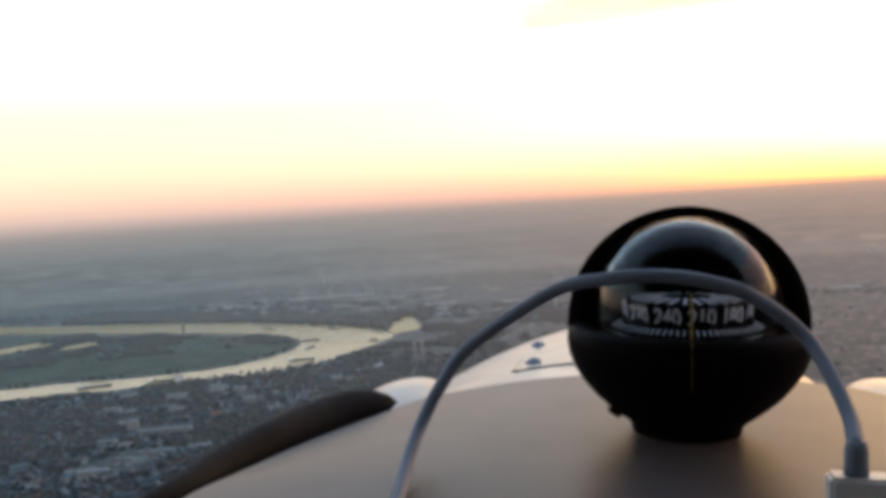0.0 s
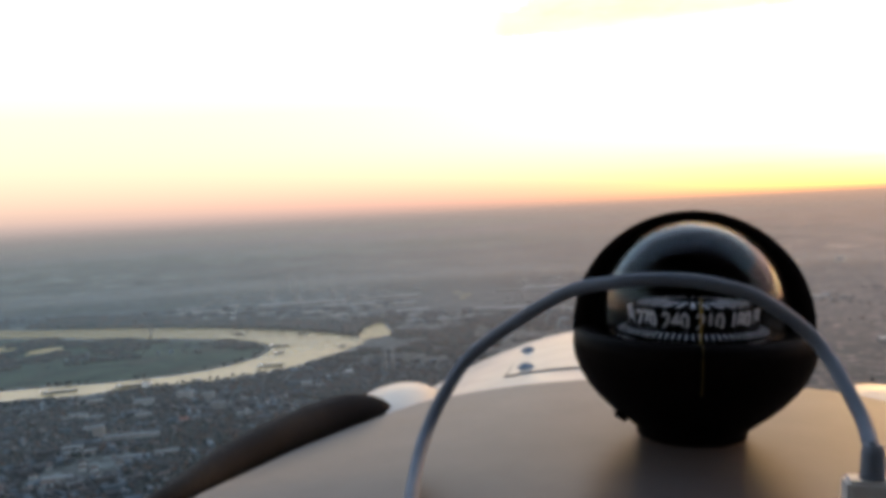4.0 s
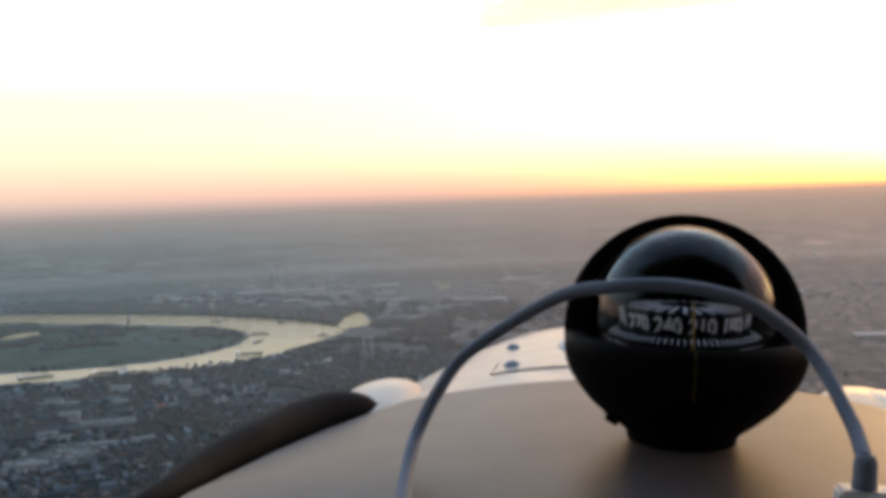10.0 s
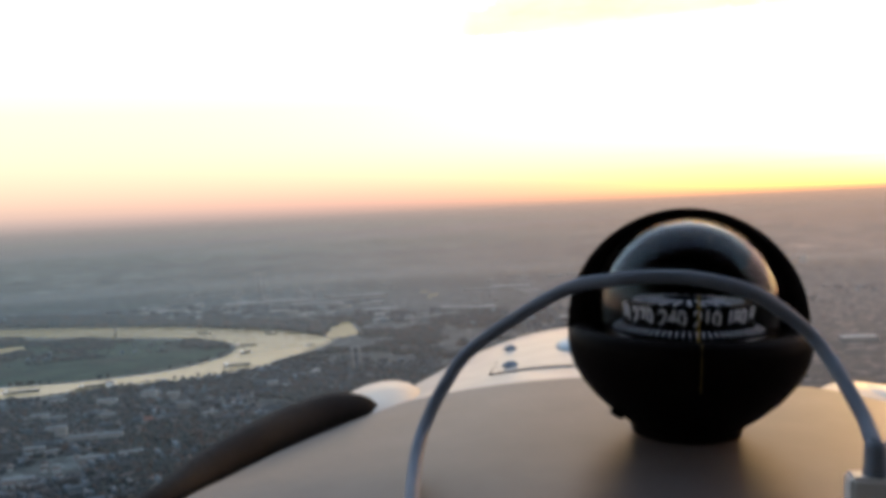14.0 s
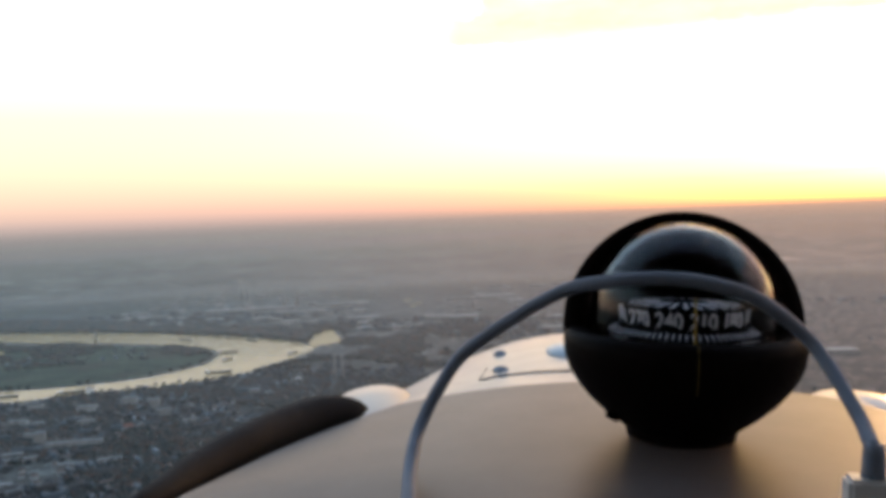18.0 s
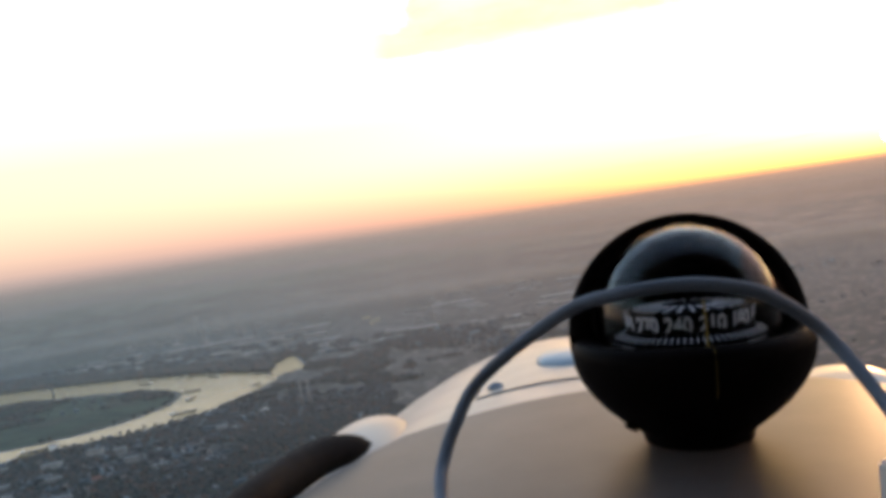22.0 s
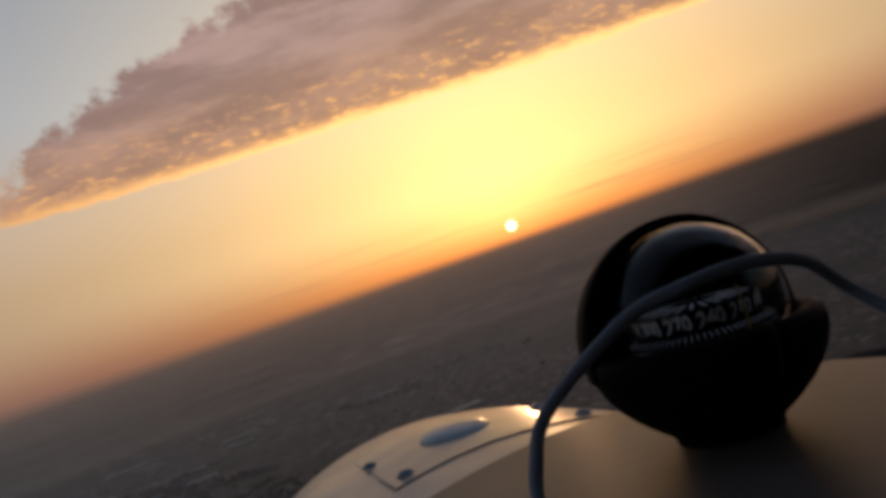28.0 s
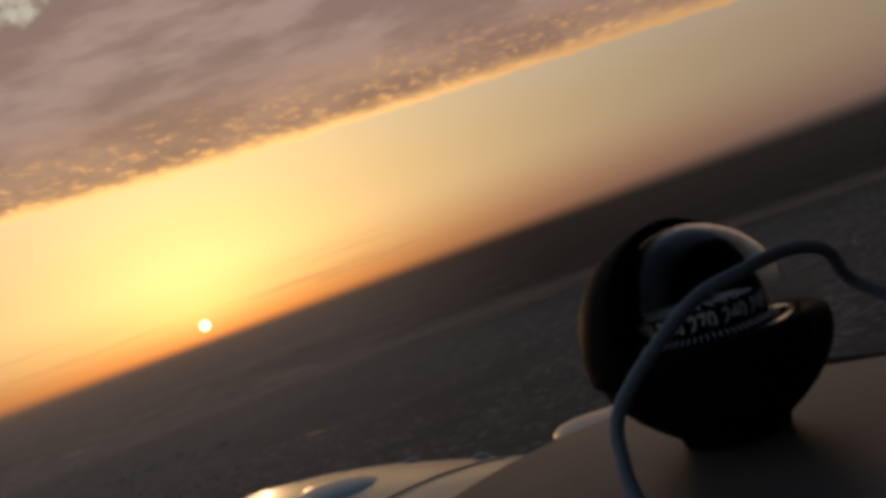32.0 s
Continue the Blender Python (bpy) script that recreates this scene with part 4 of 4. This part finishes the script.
hall = thing("church_hall", pose(-438, 1375, 0, 0, 0, 15), "long building with a bright red tiled roof", "building")
roof = bmesh.new()
part("wall", box(bmesh.new(), (22, 11, 6), (0, 0, 3)), M_WALL, hall)
lo = [roof.verts.new((sx * 11.5, sy * 6, 6)) for sx, sy in ((-1, -1), (1, -1), (1, 1), (-1, 1))]
ra, rb = roof.verts.new((-10, 0, 11)), roof.verts.new((10, 0, 11))
roof.faces.new((lo[0], lo[1], rb, ra)), roof.faces.new((lo[2], lo[3], ra, rb)), roof.faces.new((lo[1], lo[2], rb)), roof.faces.new((lo[3], lo[0], ra)), roof.faces.new(lo[::-1])
part("roof", roof, M_RED, hall)
dome_hall = thing("sports_hall", pose(-230, 1730, 0), "pale oval-roofed sports hall", "hall")
bm = lathe([(0.0, 7.0), (9.0, 6.6), (15.0, 5.2), (18.5, 3.2), (19.0, 0.0), (0.0, 0.0)], 28)
part("shell", bm, M_CREAM, dome_hall, smooth=True)
block("warehouse", 787, 1758, -8, 64, 34, 9, "long pale hall with a bright flat roof beside the fields", "warehouse", 0, M_CONCRETE, M_CREAM)
block("storage_building", 1425, 3650, 0, 26, 22, 20, "small bright storage building far out on the plain", "building", 0, M_CREAM, M_CREAM)
far_sheds = []
while len(far_sheds) < 120:
    x, y = rng.uniform(-1000, 900), rng.uniform(2480, 3650)
    if on_water(x, y, 60) or (-170 < x < 110 and y > 2700) or y < 2420 - 0.35 * (x + 300):
        continue
    far_sheds.append((x, y, rng.uniform(-8, 14), rng.uniform(14, 34) if rng.random() < 0.6 else rng.uniform(34, 90), rng.uniform(12, 34), rng.uniform(5, 9)))
for x, y, turn, w, d, h in far_sheds + [(-60, 2440, 8, 60, 30, 7), (-151, 2455, 4, 42, 26, 7), (-170, 2700, 4, 90, 36, 8), (-556, 3090, 3, 280, 40, 8), (-266, 3140, 6, 180, 36, 8), (120, 2620, 12, 80, 40, 8), (-20, 2480, 6, 40, 24, 6),
                            (330, 2300, -6, 70, 36, 8), (560, 2900, 3, 120, 40, 8), (900, 2500, -8, 80, 40, 8), (-840, 2980, 5, 90, 40, 9), (-380, 2960, 3, 160, 36, 8), (250, 3200, 2, 140, 40, 8)] :
    block("warehouse", x, y, turn, w, d, h, "low wide warehouse with a pale flat roof", "warehouse", 0, M_CONCRETE, M_PALE)


def tower(x, y, h, r, label, name="tower"):
    t = thing(name, pose(x, y, 0), label, "tower")
    part("shaft", lathe([(0, 0), (r * 1.15, 0), (r, h * 0.3), (r * 0.8, h), (0, h)], 14), M_CONCRETE, t, smooth=True)
    part("cap", lathe([(0, h - 0.5), (r * 1.3, h - 0.5), (r * 1.3, h + 1.5), (0, h + 2.5)], 14), M_CONCRETE, t)
    return t


tower(-850, 2470, 17, 3.6, "dark slender tower by the far river bank")
tower(-800, 2420, 11, 1.2, "thin pale mast on the river island", "mast")
tower(-162, 1715, 44, 3.6, "tall slender pale tower in the town")
tower(-148, 1712, 44, 3.6, "tall slender pale tower in the town")
for x, y, h in [(-673, 3560, 70), (-640, 3500, 52), (-420, 3200, 44), (-470, 3240, 36), (160, 2900, 24)]:
    tower(x, y, h, 5.0, "far hazy tower block over the town")


# trees on the embankment
def clump_mesh(bm, centre, r, seed, squash=0.85):
    m = bmesh.ops.create_icosphere(bm, subdivisions=2, radius=1.0)
    for v in m["verts"]:
        k = 1 + 0.45 * noise.noise(v.co * 1.7 + Vector((seed, seed * 0.7, 0)))
        v.co = Vector(centre) + Vector((v.co.x * r * k, v.co.y * r * k, v.co.z * r * k * squash))


def make_tree(h, seed):
    t = thing("tree", pose(0, 0, 0), "bare-branched dark autumn tree on the river embankment", "tree", "trees along the embankment")
    bm = tube([Vector((0, 0, 0)), Vector((0.1, 0, h * 0.3)), Vector((0, 0.2, h * 0.62))], [h * 0.035, h * 0.026, h * 0.012], 8)
    part("trunk", bm, M_BARK, t)
    for i in range(4):
        a = seed + i * 1.7
        part("limb", tube([Vector((0, 0, h * 0.34)), Vector((math.cos(a) * h * 0.14, math.sin(a) * h * 0.14, h * 0.52)), Vector((math.cos(a) * h * 0.26, math.sin(a) * h * 0.26, h * 0.7))],
                          [h * 0.014, h * 0.01, h * 0.005], 6), M_BARK, t)
    bm = bmesh.new()
    r = random.Random(seed)
    for i in range(16):
        a, q_ = r.uniform(0, 6.28), r.uniform(0, 1) ** 0.5
        clump_mesh(bm, (math.cos(a) * q_ * h * 0.27, math.sin(a) * q_ * h * 0.27, h * r.uniform(0.42, 0.92)), h * r.uniform(0.07, 0.13), i + seed)
    part("crown", bm, M_LEAF, t)
    return t


kinds = [make_tree(11.0, 3), make_tree(9.0, 11), make_tree(13.0, 23)]
spots = []
for i in range(22):
    k = i / 21
    x = -640 + 290 * k + rng.uniform(-4, 4)
    spots.append((x, 1662 + 126 * k + (k ** 2) * 12 + rng.uniform(-6, 2)))
for i, (x, y) in enumerate(spots):
    m = pose(x, y - 14, 0, 0, 0, rng.uniform(0, 360))
    if i < 3:
        kinds[i].matrix_world = m
    else:
        copy_thing(kinds[i % 3], m)


# houses near the flight path as things, the rest of the town as one mass
def house_shape(w, d, h, rise, hip):
    walls = bmesh.new()
    box(walls, (w, d, h), (0, 0, h / 2))
    roof = bmesh.new()
    e = 0.4
    lo = [roof.verts.new((sx * (w / 2 + e), sy * (d / 2 + e), h)) for sx, sy in ((-1, -1), (1, -1), (1, 1), (-1, 1))]
    a, c = roof.verts.new((-w / 2 + hip, 0, h + rise)), roof.verts.new((w / 2 - hip, 0, h + rise))
    roof.faces.new((lo[0], lo[1], c, a)), roof.faces.new((lo[2], lo[3], a, c)), roof.faces.new((lo[1], lo[2], c)), roof.faces.new((lo[3], lo[0], a)), roof.faces.new(lo[::-1])
    return walls, roof


def make_house(w, d, h, rise, hip, mat):
    t = thing("house", pose(0, 0, 0), "small pale house with a pitched dark roof", "house", "houses of the town")
    walls, roof = house_shape(w, d, h, rise, hip)
    part("wall", walls, mat, t)
    part("roof", roof, M_ROOF, t)
    part("chimney", box(bmesh.new(), (0.7, 0.7, 1.6), (w * 0.2, 0.5, h + rise * 0.9)), M_ROOF, t)
    return t


houses = [make_house(7.5, 6, 4.2, 2.6, 0, M_WALL), make_house(10, 6, 4.4, 2.3, 1.5, M_WALL), make_house(15, 6.5, 5, 2.2, 0, M_WALL)]
used = 0
taken = []
tries = 0
while used < 170 and tries < 4000:
    tries += 1
    x, y = rng.uniform(-720, -230), rng.uniform(960, 1600)
    if x < -0.56 * y or on_water(x, y) or any((x - u) ** 2 + (y - v) ** 2 < 320 for u, v in taken):
        continue
    taken.append((x, y))
    turn = 14 + 40 * noise.noise(Vector((x, y, 0)) * 0.004) + rng.choice((0, 90)) + rng.uniform(-4, 4)
    m = pose(x, y, 0, 0, 0, turn)
    if used < 3:
        houses[used].matrix_world = m
    else:
        copy_thing(houses[rng.choice((0, 0, 1, 1, 2))], m)
    used += 1


def mass(name, label, category, spots, make, mat):
    verts, faces = [], []
    for s in spots:
        vs, fs = make(*s)
        o = len(verts)
        verts += vs
        faces += [tuple(i + o for i in f) for f in fs]
    return tagged(raw(name, verts, faces, mat), label, category, kind="stuff")


def small_house(x, y, w, d, h, rise, turn):
    c, s = math.cos(turn), math.sin(turn)
    loc = [(-w, -d, 0), (w, -d, 0), (w, d, 0), (-w, d, 0), (-w, -d, h), (w, -d, h), (w, d, h), (-w, d, h), (-w, 0, h + rise), (w, 0, h + rise)]
    return ([(x + a * c - b_ * s, y + a * s + b_ * c, z) for a, b_, z in loc],
            [(0, 1, 5, 4), (1, 2, 6, 5), (2, 3, 7, 6), (3, 0, 4, 7), (4, 5, 9, 8), (6, 7, 8, 9), (5, 6, 9), (7, 4, 8)])


def town_here(x, y):
    return noise.noise(Vector((x, y, 0)) * 0.0022) + 0.5 * noise.noise(Vector((x, y, 5)) * 0.007)


ISLAND = [Vector((x, y, 0)) for x, y in NEAR_BANK]
town = []
while len(town) < 7600:
    y = rng.uniform(700, 3100)
    x = rng.uniform(-0.62 * y, 0.60 * rng.random() ** 0.8 * y)
    if (-130 < x < 70 and y > 2700) or inside(x, y, MEADOW_EDGE) or town_here(x, y) < (-0.15 if x < 0 and y < 1800 else 0.12 if x < 0 else 0.3) or on_water(x, y) or (inside(x, y, ISLAND) and rng.random() < 0.85):
        continue
    turn = 0.3 + 0.9 * noise.noise(Vector((x, y, 0)) * 0.003) + rng.choice((0, math.pi / 2))
    k = rng.random()
    town.append((x, y, rng.uniform(2.6, 4.6) if k < 0.9 else rng.uniform(6, 13), rng.uniform(2.3, 3.6), rng.uniform(3.5, 5.5) if k < 0.93 else rng.uniform(7, 11), rng.uniform(0.3, 2.4), turn))
TOWN = bpy.data.materials.new("town_roofs_and_walls")
TOWN.use_nodes = True
q = Net(TOWN.node_tree)
isl = q.add("ShaderNodeNewGeometry").outputs["Random Per Island"]
c = q.ramp(isl, [(0.0, (0.0240, 0.0250, 0.0270)), (0.35, (0.0360, 0.0300, 0.0290)), (0.55, (0.0520, 0.0370, 0.0320)), (0.72, (0.0430, 0.0510, 0.0580)), (0.88, (0.0580, 0.0670, 0.0730)), (1.0, (0.1350, 0.1480, 0.1560))])
c = q.mix(1.0, c, (0.68, 0.88, 0.98), "MULTIPLY")
c = q.mix(1.0, c, q.ramp(q.noise(0.4, q.add("ShaderNodeNewGeometry").outputs["Position"]), [(0.2, (0.75, 0.75, 0.75)), (0.8, (1.2, 1.2, 1.2))]), "MULTIPLY")
q.add("ShaderNodeOutputMaterial", {0: q.add("ShaderNodeBsdfPrincipled", {"Base Color": c, "Roughness": 0.75}).outputs[0]})
mass("town", "thousands of small houses of a hazy town", "town", town, small_house, TOWN)

# woods and garden trees: low ragged crowns
ICO = bmesh.new()
bmesh.ops.create_icosphere(ICO, subdivisions=1, radius=1.0)
ICO_V = [v.co.copy() for v in ICO.verts]
ICO_F = [tuple(v.index for v in f.verts) for f in ICO.faces]
ICO.free()


def small_tree(x, y, r, h, seed):
    vs = []
    for v in ICO_V:
        k = 1 + 0.5 * noise.noise(v * 1.9 + Vector((seed, 0, seed * 0.3)))
        vs.append((x + v.x * r * k, y + v.y * r * k, max(-0.1, h * 0.55 + v.z * h * 0.5 * k)))
    return vs, ICO_F


woods = []
while len(woods) < 34000:
    y = rng.uniform(750, 2600)
    x = rng.uniform(-0.62 * y, 0.60 * rng.random() ** 0.9 * y)
    dens = noise.noise(Vector((x, y, 2)) * 0.005) + 0.4 * noise.noise(Vector((x, y, 8)) * 0.02)
    if (x > 60 and rng.random() < (0.6 if x < 420 and y > 1500 else 0.97)) or (x > 0 and dens < 0.06) or dens < (-0.25 if y < 1700 and x < 0 else -0.05 if x < 0 else 0.02) or on_water(x, y, 14) or inside(x, y, MEADOW_EDGE):
        continue
    woods.append((x, y, rng.uniform(2.2, 5.2), rng.uniform(4.0, 8.5), rng.uniform(0, 90)))
for i in range(2600):
    k = rng.random()
    x = -1350 + 1070 * k
    y = 2790 - 560 * k ** 1.25 + rng.uniform(12, 300 - 60 * k)
    if not on_water(x, y, 10):
        woods.append((x, y, rng.uniform(6, 11), rng.uniform(7, 12), rng.uniform(0, 90)))
GROVE = bpy.data.materials.new("late_autumn_foliage")
GROVE.use_nodes = True
q = Net(GROVE.node_tree)
isl = q.add("ShaderNodeNewGeometry").outputs["Random Per Island"]
c = q.ramp(isl, [(0.0, (0.0235, 0.0280, 0.0262)), (0.35, (0.0285, 0.0345, 0.0300)), (0.6, (0.0360, 0.0360, 0.0330)), (0.75, (0.0540, 0.0360, 0.0270)), (0.93, (0.0980, 0.0440, 0.0270)), (1.0, (0.0440, 0.0496, 0.0320))])
c = q.mix(1.0, c, (0.72, 0.86, 0.93), "MULTIPLY")
c = q.mix(1.0, c, q.ramp(q.noise(0.5, q.add("ShaderNodeNewGeometry").outputs["Position"]), [(0.2, (0.6, 0.6, 0.6)), (0.8, (1.35, 1.35, 1.35))]), "MULTIPLY")
q.add("ShaderNodeOutputMaterial", {0: q.add("ShaderNodeBsdfPrincipled", {"Base Color": c, "Roughness": 0.85, "Specular IOR Level": 0.3}).outputs[0]})
mass("woodland", "dark late-autumn trees between houses and in woods", "woodland", woods, small_tree, GROVE)
